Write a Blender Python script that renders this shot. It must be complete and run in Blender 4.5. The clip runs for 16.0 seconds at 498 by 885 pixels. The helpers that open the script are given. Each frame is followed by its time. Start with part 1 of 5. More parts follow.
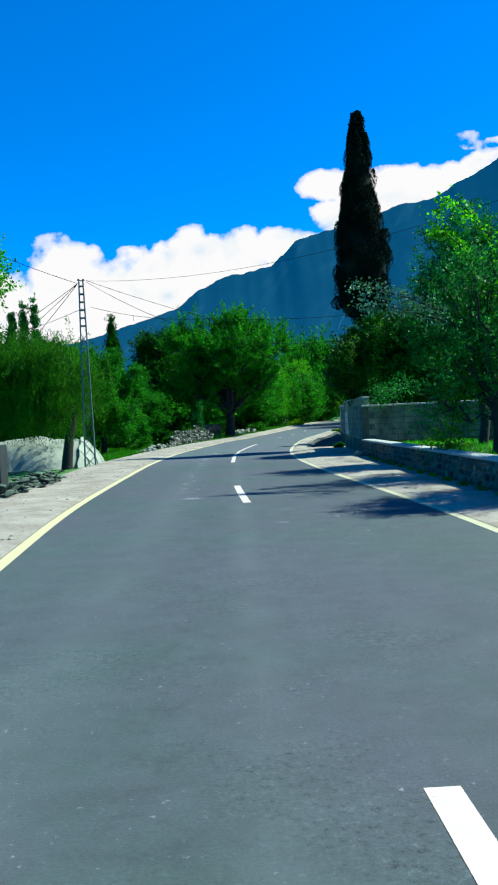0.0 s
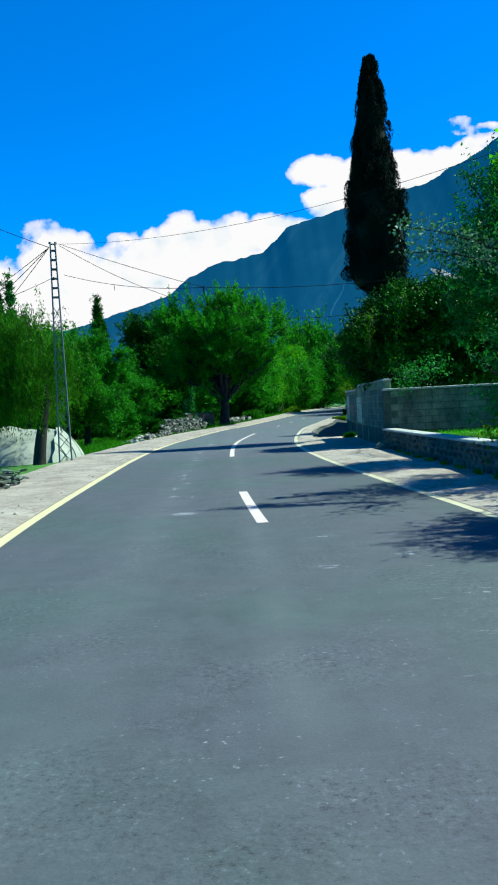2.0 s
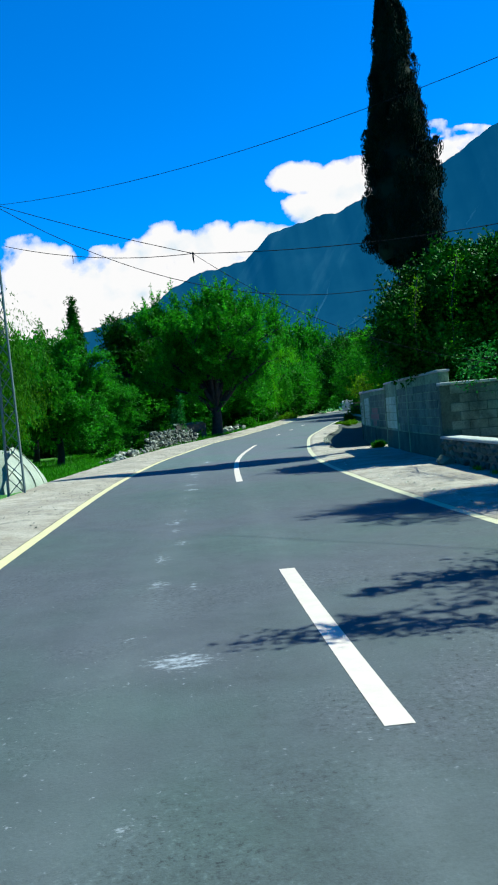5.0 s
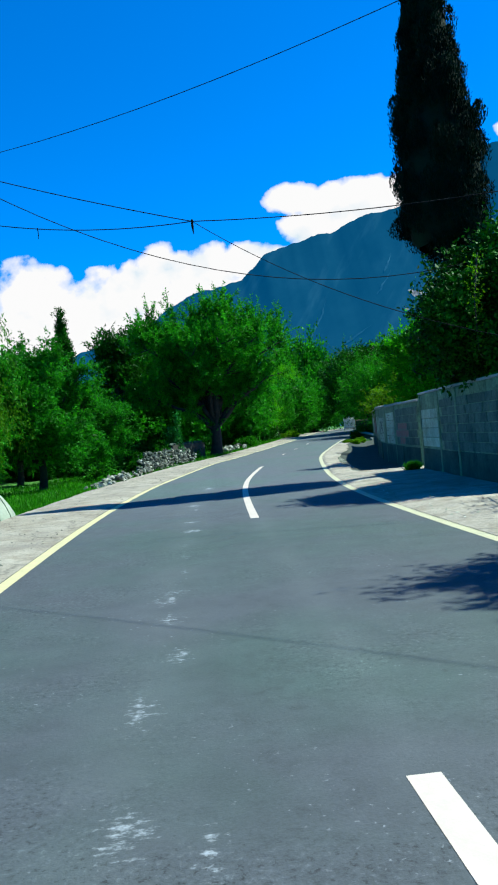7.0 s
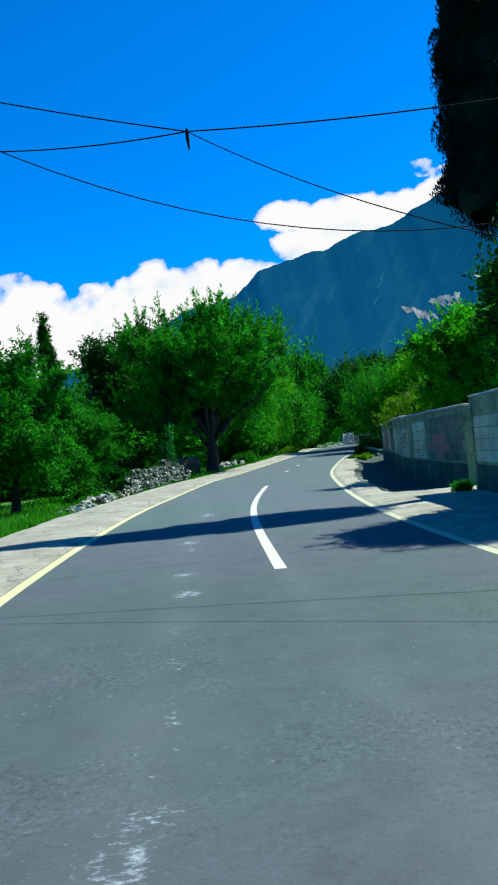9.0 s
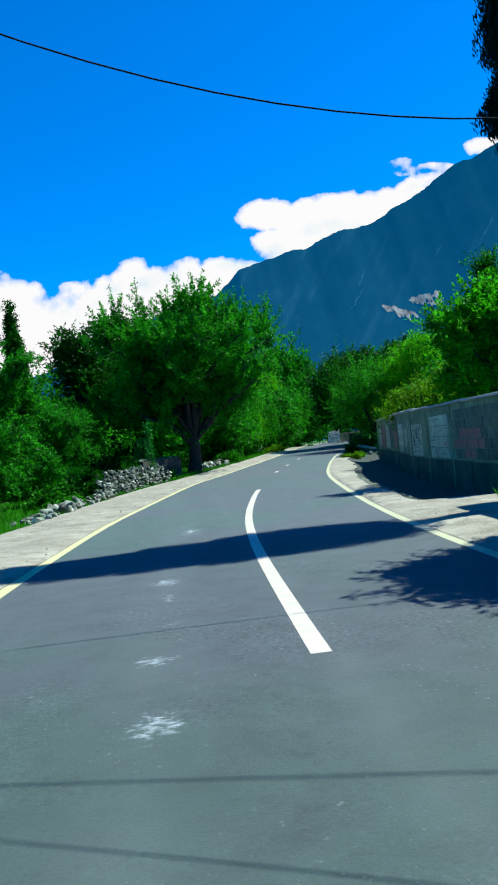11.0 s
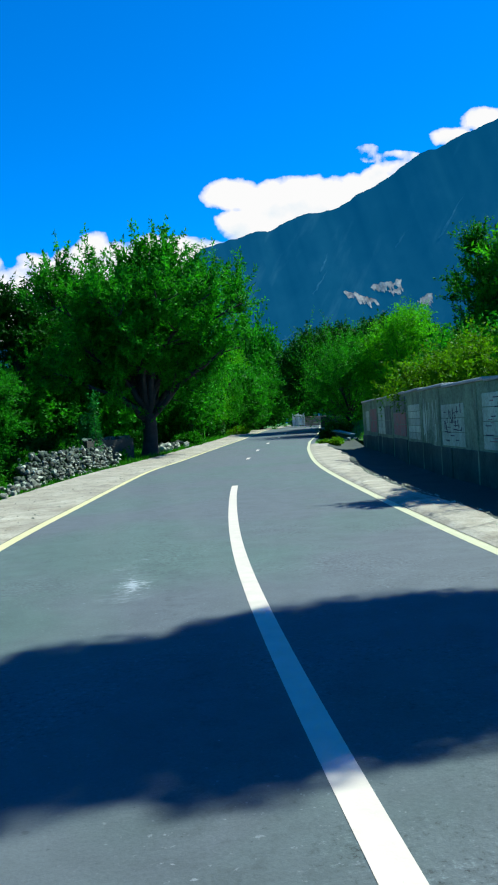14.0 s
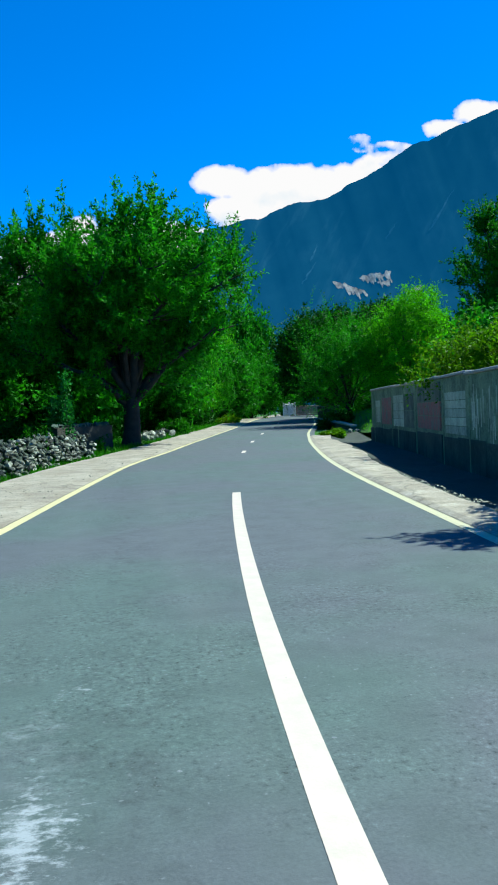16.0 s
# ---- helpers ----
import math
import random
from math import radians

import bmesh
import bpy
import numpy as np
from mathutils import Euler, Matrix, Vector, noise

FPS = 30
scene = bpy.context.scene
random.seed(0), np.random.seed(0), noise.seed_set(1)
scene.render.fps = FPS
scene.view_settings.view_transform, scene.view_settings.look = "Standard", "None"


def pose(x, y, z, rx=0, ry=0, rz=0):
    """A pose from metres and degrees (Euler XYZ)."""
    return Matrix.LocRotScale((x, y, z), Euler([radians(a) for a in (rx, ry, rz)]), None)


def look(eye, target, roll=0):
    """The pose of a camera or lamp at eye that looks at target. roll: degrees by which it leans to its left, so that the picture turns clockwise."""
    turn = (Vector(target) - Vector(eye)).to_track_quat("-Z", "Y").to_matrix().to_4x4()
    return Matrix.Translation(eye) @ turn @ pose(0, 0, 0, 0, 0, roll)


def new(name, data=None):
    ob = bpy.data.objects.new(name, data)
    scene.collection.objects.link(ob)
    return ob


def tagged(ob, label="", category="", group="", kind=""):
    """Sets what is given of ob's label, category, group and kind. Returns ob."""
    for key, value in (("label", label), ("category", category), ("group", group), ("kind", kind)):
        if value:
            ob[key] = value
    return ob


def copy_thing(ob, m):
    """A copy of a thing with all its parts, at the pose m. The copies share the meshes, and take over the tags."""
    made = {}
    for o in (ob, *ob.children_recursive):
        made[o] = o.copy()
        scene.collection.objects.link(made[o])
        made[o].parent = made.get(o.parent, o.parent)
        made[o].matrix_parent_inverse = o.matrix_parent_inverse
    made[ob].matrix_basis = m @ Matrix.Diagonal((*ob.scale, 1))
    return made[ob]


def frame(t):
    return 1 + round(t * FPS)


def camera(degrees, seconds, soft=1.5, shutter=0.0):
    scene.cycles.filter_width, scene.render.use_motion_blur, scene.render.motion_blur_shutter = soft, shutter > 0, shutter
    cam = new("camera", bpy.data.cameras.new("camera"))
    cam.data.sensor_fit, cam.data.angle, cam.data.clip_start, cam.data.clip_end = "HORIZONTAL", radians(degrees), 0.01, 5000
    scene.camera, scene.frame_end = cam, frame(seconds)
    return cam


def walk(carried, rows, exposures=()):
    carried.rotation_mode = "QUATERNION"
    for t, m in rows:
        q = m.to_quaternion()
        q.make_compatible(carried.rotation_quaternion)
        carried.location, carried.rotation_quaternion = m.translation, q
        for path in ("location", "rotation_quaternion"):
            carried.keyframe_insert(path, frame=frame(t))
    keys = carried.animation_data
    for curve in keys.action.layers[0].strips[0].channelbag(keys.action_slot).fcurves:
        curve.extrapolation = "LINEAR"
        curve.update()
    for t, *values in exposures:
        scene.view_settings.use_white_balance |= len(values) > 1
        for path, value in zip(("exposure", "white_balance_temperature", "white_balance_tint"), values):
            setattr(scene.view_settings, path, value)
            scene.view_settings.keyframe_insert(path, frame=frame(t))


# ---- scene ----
cam = camera(35.7, 16.0, 2.0)
PATH = [
    (0, (-0.281, 0.156, 1.46), (-0.237, 2.155, 1.404), -2.7),
    (0.5, (-0.335, 1.293, 1.459), (-0.287, 3.291, 1.392), -2.7),
    (1, (-0.379, 2.137, 1.454), (-0.327, 4.135, 1.379), -2.6),
    (1.5, (-0.431, 3.27, 1.452), (-0.373, 5.267, 1.368), -2.7),
    (2, (-0.487, 4.275, 1.45), (-0.424, 6.272, 1.361), -2.9),
    (2.5, (-0.557, 5.392, 1.458), (-0.486, 7.388, 1.364), -3.1),
    (3, (-0.613, 6.299, 1.448), (-0.536, 8.295, 1.353), -3.4),
    (5.5, (-0.843, 11.516, 1.471), (-0.746, 13.513, 1.41), -5.1),
    (6, (-0.888, 12.526, 1.473), (-0.787, 14.523, 1.423), -5.2),
    (6.5, (-0.925, 13.743, 1.451), (-0.822, 15.74, 1.418), -5.3),
    (7, (-0.956, 14.612, 1.441), (-0.851, 16.609, 1.419), -5.3),
    (7.5, (-0.992, 15.796, 1.433), (-0.885, 17.793, 1.427), -5.3),
    (8, (-1.029, 16.884, 1.426), (-0.918, 18.881, 1.432), -5.3),
    (8.5, (-1.04, 18.097, 1.415), (-0.922, 20.093, 1.428), -5.4),
    (9, (-1.063, 18.958, 1.39), (-0.938, 20.954, 1.409), -5.4),
    (11.5, (-1.06, 23.883, 1.404), (-0.869, 25.874, 1.41), -5.5),
    (12, (-1.028, 25.062, 1.386), (-0.816, 27.051, 1.381), -5.2),
    (12.5, (-1.007, 26.126, 1.384), (-0.775, 28.113, 1.371), -4.9),
    (13, (-0.96, 27.352, 1.391), (-0.711, 29.336, 1.367), -4.5),
    (13.5, (-0.923, 28.272, 1.388), (-0.661, 30.255, 1.356), -4.2),
    (14, (-0.908, 29.432, 1.399), (-0.629, 31.412, 1.355), -3.7),
    (14.5, (-0.861, 30.549, 1.402), (-0.569, 32.527, 1.35), -3.3),
    (15, (-0.81, 31.754, 1.395), (-0.506, 33.73, 1.333), -2.9),
    (15.5, (-0.752, 32.739, 1.394), (-0.442, 34.714, 1.327), -2.6),
    (16, (-0.654, 33.955, 1.394), (-0.34, 35.929, 1.319), -2.5),
]
walk(cam, [(t, look(eye, target, roll)) for t, eye, target, roll in PATH])

# ---- world, sun, exposure ----
SUN_AZ = math.atan2(1.0, 0.28)          # from +y towards +x
SUN_EL = radians(52)
sun_dir = Vector((math.sin(SUN_AZ) * math.cos(SUN_EL), math.cos(SUN_AZ) * math.cos(SUN_EL), math.sin(SUN_EL)))
world = bpy.data.worlds.new("world")
scene.world = world
world.use_nodes = True
wn, wl = world.node_tree.nodes, world.node_tree.links
sky = wn.new("ShaderNodeTexSky")
sky.sky_type, sky.sun_disc = "NISHITA", False
sky.sun_elevation, sky.sun_rotation = SUN_EL, SUN_AZ
sky.altitude, sky.air_density, sky.dust_density, sky.ozone_density = 2400, 1.0, 0.0, 3.0
tint = wn.new("ShaderNodeMix")
tint.data_type, tint.blend_type = "RGBA", "MULTIPLY"
tint.inputs[0].default_value = 1.0
tint.inputs[7].default_value = (0.0, 0.58, 1.14, 1)
wl.new(sky.outputs["Color"], tint.inputs[6])
wl.new(tint.outputs[2], wn["Background"].inputs["Color"])
wn["Background"].inputs["Strength"].default_value = 0.114
sun = new("sun", bpy.data.lights.new("sun", "SUN"))
sun.data.energy, sun.data.angle, sun.data.color = 5.0, radians(0.55), (0.845, 1.0, 0.87)
sun.matrix_world = look(sun_dir * 50, (0, 0, 0))
scene.view_settings.exposure = 0.9


# ---- materials ----
def material(name):
    m = bpy.data.materials.new(name)
    m.use_nodes = True
    nt = m.node_tree
    return m, nt, nt.nodes["Principled BSDF"]


def nd(nt, kind, **kw):
    n = nt.nodes.new(kind)
    for key, value in kw.items():
        n.inputs[key.replace("_", " ")].default_value = value
    return n


def noise_tex(nt, scale, detail=6.0, rough=0.6, stretch=None, coord="Object"):
    tc = nt.nodes.new("ShaderNodeNewGeometry" if coord == "Position" else "ShaderNodeTexCoord")
    n = nd(nt, "ShaderNodeTexNoise", Scale=scale, Detail=detail, Roughness=rough)
    if stretch:
        mp = nt.nodes.new("ShaderNodeMapping")
        mp.inputs["Scale"].default_value = stretch
        nt.links.new(tc.outputs[coord], mp.inputs["Vector"])
        nt.links.new(mp.outputs["Vector"], n.inputs["Vector"])
    else:
        nt.links.new(tc.outputs[coord], n.inputs["Vector"])
    return n.outputs["Fac"]


def ramp(nt, fac, *stops):
    r = nt.nodes.new("ShaderNodeValToRGB")
    while len(r.color_ramp.elements) < len(stops):
        r.color_ramp.elements.new(0.5)
    for e, (p, c) in zip(r.color_ramp.elements, stops):
        e.position = p
        e.color = (*c, 1) if isinstance(c, tuple) else (c, c, c, 1)
    nt.links.new(fac, r.inputs["Fac"])
    return r.outputs["Color"]


def mix(nt, fac, a, b, mode="MIX"):
    m = nt.nodes.new("ShaderNodeMix")
    m.data_type, m.blend_type = "RGBA", mode
    for key, value in (("Factor", fac), ("A", a), ("B", b)):
        sock = m.inputs[{"Factor": 0, "A": 6, "B": 7}[key]]
        if isinstance(value, (int, float)):
            sock.default_value = value if key == "Factor" else (value, value, value, 1)
        elif isinstance(value, tuple):
            sock.default_value = (*value, 1)
        else:
            nt.links.new(value, sock)
    return m.outputs[2]


def maths(nt, op, a, b=0.0, clamp=False):
    m = nt.nodes.new("ShaderNodeMath")
    m.operation, m.use_clamp = op, clamp
    for i, v in enumerate((a, b)):
        if isinstance(v, (int, float)):
            m.inputs[i].default_value = v
        else:
            nt.links.new(v, m.inputs[i])
    return m.outputs[0]


def bump(nt, bsdf, height, strength, distance):
    b = nd(nt, "ShaderNodeBump", Strength=strength, Distance=distance)
    nt.links.new(height, b.inputs["Height"])
    nt.links.new(b.outputs["Normal"], bsdf.inputs["Normal"])


def simple(name, stops, scale, rough=0.85, fine=40.0, bump_d=0.01, spread=0.0, big=0.6, metal=0.0, streaks=0.0):
    """Colour by noise at two scales, with relief; spread: how far single pieces differ in lightness."""
    m, nt, p = material(name)
    where = "Position" if spread else "Object"
    c = ramp(nt, noise_tex(nt, scale, coord=where), *stops)
    f = noise_tex(nt, fine, 4.0, 0.7, coord=where)
    c = mix(nt, 1.0, c, ramp(nt, f, (0.25, 1.0 - big * 0.6), (0.75, 1.0 + big * 0.25)), "MULTIPLY")
    if streaks:
        c = mix(nt, 1.0, c, ramp(nt, noise_tex(nt, 1.7, 7.0, 0.7, (1.0, 1.0, 0.55), where), (0.32, 1.0 - streaks), (0.5, 1.0), (0.68, 1.0 + streaks * 0.5)), "MULTIPLY")
        c = mix(nt, 1.0, c, ramp(nt, noise_tex(nt, 5.5, 7.0, 0.75, coord=where), (0.36, 1.0 - streaks * 0.7), (0.5, 1.0)), "MULTIPLY")
    if spread:
        oi = nt.nodes.new("ShaderNodeObjectInfo")
        c = mix(nt, 1.0, c, ramp(nt, oi.outputs["Random"], (0.0, 1.0 - spread), (1.0, 1.0 + spread * 0.6)), "MULTIPLY")
    nt.links.new(c, p.inputs["Base Color"])
    p.inputs["Roughness"].default_value, p.inputs["Metallic"].default_value = rough, metal
    if bump_d:
        bump(nt, p, f, 0.6, bump_d)
    return m


def leaf_material(name, dark, light, trans, gloss=0.5):
    m, nt, p = material(name)
    geo = nt.nodes.new("ShaderNodeNewGeometry")
    c = ramp(nt, geo.outputs["Random Per Island"], (0.0, dark), (1.0, light))
    # leaf tone by clump, contrast raised to imitate sunlit clusters and dark gaps
    c = mix(nt, 1.0, c, ramp(nt, noise_tex(nt, 1.2, 4.0), (0.32, 0.40), (0.68, 1.5)), "MULTIPLY")
    nt.links.new(c, p.inputs["Base Color"])
    p.inputs["Roughness"].default_value = gloss
    p.inputs["Specular IOR Level"].default_value = 0.06
    t = nt.nodes.new("ShaderNodeBsdfTranslucent")
    nt.links.new(mix(nt, 1.0, c, (1.0, 1.25, 0.35), "MULTIPLY"), t.inputs["Color"])
    ms = nd(nt, "ShaderNodeMixShader", Fac=trans)
    nt.links.new(p.outputs[0], ms.inputs[1])
    nt.links.new(t.outputs[0], ms.inputs[2])
    nt.links.new(ms.outputs[0], nt.nodes["Material Output"].inputs["Surface"])
    return m


# asphalt: grey with fine aggregate, smoothed wheel paths, pale scuffs in the wheel path of the lane driven on
M_asphalt, nt, p = material("asphalt")
c = ramp(nt, noise_tex(nt, 0.35, 5.0, 0.6, (1.0, 0.25, 1.0)), (0.3, (0.040, 0.059, 0.057)), (0.7, (0.053, 0.076, 0.075)))
c = mix(nt, ramp(nt, noise_tex(nt, 0.22, 5.0, 0.6), (0.38, 0.0), (0.56, 0.9)), c, (0.057, 0.062, 0.074))
c = mix(nt, 1.0, c, ramp(nt, noise_tex(nt, 2.6, 6.0, 0.7), (0.3, 0.82), (0.7, 1.14)), "MULTIPLY")
grit = noise_tex(nt, 55.0, 3.0, 0.75)
c = mix(nt, 1.0, c, ramp(nt, grit, (0.3, 0.84), (0.5, 1.0), (0.72, 1.16)), "MULTIPLY")
sep = nt.nodes.new("ShaderNodeSeparateXYZ")
nt.links.new(nt.nodes.new("ShaderNodeTexCoord").outputs["Object"], sep.inputs[0])
# the surface grows paler along the way
y_tone = ramp(nt, maths(nt, "MULTIPLY", sep.outputs["Y"], 0.01), (0.0, 0.95), (0.26, 1.02), (0.37, 1.42), (0.8, 1.40))
c = mix(nt, 1.0, c, y_tone, "MULTIPLY")


def band(x, narrow):
    off = maths(nt, "ABSOLUTE", maths(nt, "ADD", sep.outputs["X"], -x))
    return maths(nt, "SUBTRACT", 1.0, maths(nt, "MULTIPLY", off, narrow), True)


def stretch_of(y0, y1):
    return maths(nt, "MULTIPLY", maths(nt, "GREATER_THAN", sep.outputs["Y"], y0), maths(nt, "LESS_THAN", sep.outputs["Y"], y1))


# polished wheel paths, darker oily middle of the lane
c = mix(nt, maths(nt, "MULTIPLY", maths(nt, "ADD", band(-1.45, 2.2), band(-0.18, 4.0)), ramp(nt, noise_tex(nt, 0.8, 4.0), (0.30, 0.04), (0.65, 0.30))), c, (0.10, 0.115, 0.12))
c = mix(nt, maths(nt, "MULTIPLY", band(-0.7, 2.4), ramp(nt, noise_tex(nt, 7.0, 6.0, 0.75), (0.5, 0.0), (0.66, 0.55))), c, (0.026, 0.03, 0.034))
# a worn pale patch in the wheel path
worn = nt.nodes.new("ShaderNodeAttribute")
worn.attribute_name = "worn"
scrape = ramp(nt, maths(nt, "ADD", noise_tex(nt, 13.0, 9.0, 0.72, (0.9, 1.5, 1.0)), maths(nt, "MULTIPLY", worn.outputs["Fac"], 0.30)), (0.70, 0.0), (0.84, 0.72))
worn_end = maths(nt, "MULTIPLY", maths(nt, "MULTIPLY", band(-1.15, 3.4), stretch_of(35.9, 38.3)), maths(nt, "MULTIPLY", ramp(nt, noise_tex(nt, 1.7, 2.0), (0.48, 0.0), (0.56, 1.0)), ramp(nt, noise_tex(nt, 6.0, 9.0, 0.8, (1.0, 1.6, 1.0)), (0.47, 0.0), (0.64, 1.0))))
c = mix(nt, maths(nt, "MAXIMUM", scrape, maths(nt, "MULTIPLY", worn_end, 0.4)), c, (0.34, 0.36, 0.40))
scratch = maths(nt, "MULTIPLY", maths(nt, "MULTIPLY", band(1.5, 0.9), stretch_of(8.0, 13.0)), ramp(nt, noise_tex(nt, 5.0, 5.0, 0.7, (0.45, 1.6, 1.0)), (0.64, 0.0), (0.69, 0.5)))
c = mix(nt, scratch, c, (0.34, 0.36, 0.39))
specks = ramp(nt, noise_tex(nt, 9.0, 2.0, 0.5), (0.735, 0.0), (0.765, 1.0))
c = mix(nt, maths(nt, "MULTIPLY", specks, 0.45), c, (0.028, 0.03, 0.032))
# rough patches: coarse stones stand out, with dark pits between them
rough_patch = ramp(nt, noise_tex(nt, 0.55, 5.0, 0.65), (0.46, 0.0), (0.60, 1.0))
coarse = noise_tex(nt, 24.0, 4.0, 0.8)
c = mix(nt, rough_patch, c, mix(nt, 1.0, c, ramp(nt, coarse, (0.33, 0.28), (0.45, 0.95), (0.57, 1.08), (0.68, 1.8)), "MULTIPLY"))
chips = maths(nt, "MULTIPLY", ramp(nt, noise_tex(nt, 21.0, 3.0, 0.65), (0.64, 0.0), (0.71, 1.0)), ramp(nt, noise_tex(nt, 0.9, 5.0, 0.65), (0.44, 0.0), (0.64, 0.8)))
pits = maths(nt, "MULTIPLY", ramp(nt, noise_tex(nt, 17.0, 3.0, 0.7, (1.0, 1.25, 1.0)), (0.66, 0.0), (0.73, 0.85)), ramp(nt, noise_tex(nt, 0.7, 5.0, 0.65), (0.40, 0.0), (0.58, 0.85)))
c = mix(nt, pits, c, (0.016, 0.019, 0.024))
c = mix(nt, chips, c, (0.22, 0.23, 0.26))
nt.links.new(c, p.inputs["Base Color"])
p.inputs["Roughness"].default_value = 0.82
p.inputs["Specular IOR Level"].default_value = 0.35
bump(nt, p, maths(nt, "ADD", maths(nt, "MULTIPLY", grit, 0.5), maths(nt, "MULTIPLY", coarse, rough_patch)), 0.55, 0.007)


def paint(name, colour, worn):
    m, nt, p = material(name)
    c = mix(nt, 1.0, colour, ramp(nt, noise_tex(nt, 6.0), (0.3, 0.88), (0.7, 1.05)), "MULTIPLY")
    w = ramp(nt, noise_tex(nt, 16.0, 5.0, 0.75), (0.66, 0.0), (0.74, worn))
    nt.links.new(mix(nt, w, c, (0.12, 0.125, 0.12)), p.inputs["Base Color"])
    p.inputs["Roughness"].default_value = 0.6
    bump(nt, p, noise_tex(nt, 60.0), 0.4, 0.003)
    return m


M_white_paint = paint("white_road_paint", (0.54, 0.445, 0.385), 0.9)
M_faded_paint = paint("faded_yellow_road_paint", (0.46, 0.42, 0.27), 0.9)
M_yellow_paint = paint("yellow_road_paint", (0.54, 0.455, 0.25), 1.0)
# dusty concrete: patches, fine cracks and brown dirt
def dusty(name, pale, dirt):
    m, nt, p = material(name)
    c = ramp(nt, noise_tex(nt, 0.7, 7.0, 0.68), *((q, tuple(v * pale for v in col)) for q, col in ((0.30, (0.21, 0.175, 0.145)), (0.46, (0.29, 0.25, 0.205)), (0.6, (0.355, 0.31, 0.255)), (0.75, (0.46, 0.40, 0.335)))))
    c = mix(nt, ramp(nt, noise_tex(nt, 1.9, 6.0, 0.7), (0.46, 0.0), (0.64, dirt)), c, (0.185, 0.145, 0.105))
    fine_grit = noise_tex(nt, 26.0, 5.0, 0.75)
    c = mix(nt, 1.0, c, ramp(nt, fine_grit, (0.28, 0.55), (0.5, 1.0), (0.75, 1.3)), "MULTIPLY")
    cell = nd(nt, "ShaderNodeTexVoronoi", Scale=0.33)
    cell.feature = "DISTANCE_TO_EDGE"
    warp = nt.nodes.new("ShaderNodeVectorMath")
    warp.operation = "ADD"
    tc = nt.nodes.new("ShaderNodeTexCoord")
    wob = nd(nt, "ShaderNodeTexNoise", Scale=1.6, Detail=6.0)
    nt.links.new(tc.outputs["Object"], wob.inputs["Vector"])
    nt.links.new(tc.outputs["Object"], warp.inputs[0])
    nt.links.new(wob.outputs["Color"], warp.inputs[1])
    nt.links.new(warp.outputs[0], cell.inputs["Vector"])
    c = mix(nt, ramp(nt, cell.outputs["Distance"], (0.003, 0.5), (0.012, 0.0)), c, (0.08, 0.075, 0.06))
    nt.links.new(c, p.inputs["Base Color"])
    p.inputs["Roughness"].default_value = 0.95
    bump(nt, p, fine_grit, 0.7, 0.02)
    return m


M_shoulder = dusty("dusty_concrete", 0.95, 0.7)
M_verge = dusty("pale_roadside_dust", 1.02, 0.72)
M_ground = simple("orchard_grass", ((0.3, (0.012, 0.09, 0.004)), (0.5, (0.03, 0.17, 0.008)), (0.68, (0.06, 0.20, 0.012)), (0.82, (0.14, 0.15, 0.06))), 0.5, 0.95, 9.0, 0.05, big=1.0)
M_stone = simple("rubble_stone", ((0.3, (0.024, 0.046, 0.034)), (0.55, (0.062, 0.100, 0.070)), (0.75, (0.19, 0.21, 0.15))), 2.0, 0.9, 30.0, 0.015, 0.6)
M_mortar = simple("mortar", ((0.3, (0.06, 0.065, 0.05)), (0.7, (0.11, 0.115, 0.09))), 3.0, 0.95, 30.0, 0.01)
M_pale_stone = simple("pale_fieldstone", ((0.3, (0.08, 0.095, 0.07)), (0.5, (0.20, 0.21, 0.165)), (0.7, (0.50, 0.49, 0.41))), 2.6, 0.9, 30.0, 0.015, 0.8)
M_cap = simple("coping_concrete", ((0.3, (0.30, 0.32, 0.28)), (0.7, (0.46, 0.47, 0.42))), 1.5, 0.9, 25.0, 0.01)
M_block = simple("concrete_block", ((0.3, (0.090, 0.126, 0.090)), (0.6, (0.156, 0.198, 0.132)), (0.75, (0.204, 0.234, 0.156))), 1.6, 0.95, 30.0, 0.008, 0.2, streaks=0.5)
M_plaster = simple("grey_cement_render", ((0.3, (0.140, 0.224, 0.120)), (0.55, (0.224, 0.316, 0.168)), (0.75, (0.309, 0.386, 0.210))), 0.9, 0.95, 18.0, 0.008, big=0.8, streaks=0.5)
M_plinth = simple("dark_plinth_render", ((0.3, (0.035, 0.06, 0.04)), (0.7, (0.085, 0.115, 0.072))), 1.2, 0.95, 18.0, 0.01, big=0.8, streaks=0.5)
# earth darkened to carry the wall's shadow over the gutter
M_shaded_earth = simple("shaded_gutter_earth", ((0.3, (0.022, 0.03, 0.024)), (0.6, (0.04, 0.048, 0.036)), (0.8, (0.08, 0.085, 0.065))), 1.4, 0.95, 18.0, 0.02, big=0.8)
M_panel = simple("whitewash_panel", ((0.3, (0.359, 0.456, 0.289)), (0.5, (0.497, 0.593, 0.400)), (0.64, (0.580, 0.662, 0.456)), (0.8, (0.331, 0.400, 0.262))), 1.3, 0.9, 15.0, 0.004, 0.2, streaks=0.3)
M_red_wash = simple("faded_red_paint", ((0.32, (0.22, 0.25, 0.17)), (0.46, (0.42, 0.14, 0.11)), (0.58, (0.26, 0.19, 0.14)), (0.72, (0.19, 0.24, 0.18))), 2.6, 0.9, 15.0, 0.004)
M_ink = simple("dark_wall_paint", ((0.3, (0.03, 0.03, 0.04)), (0.7, (0.07, 0.07, 0.08))), 6.0, 0.9, 20.0, 0.0)
M_bark = simple("bark", ((0.3, (0.010, 0.010, 0.008)), (0.7, (0.036, 0.031, 0.023))), 3.0, 0.95, 22.0, 0.03)
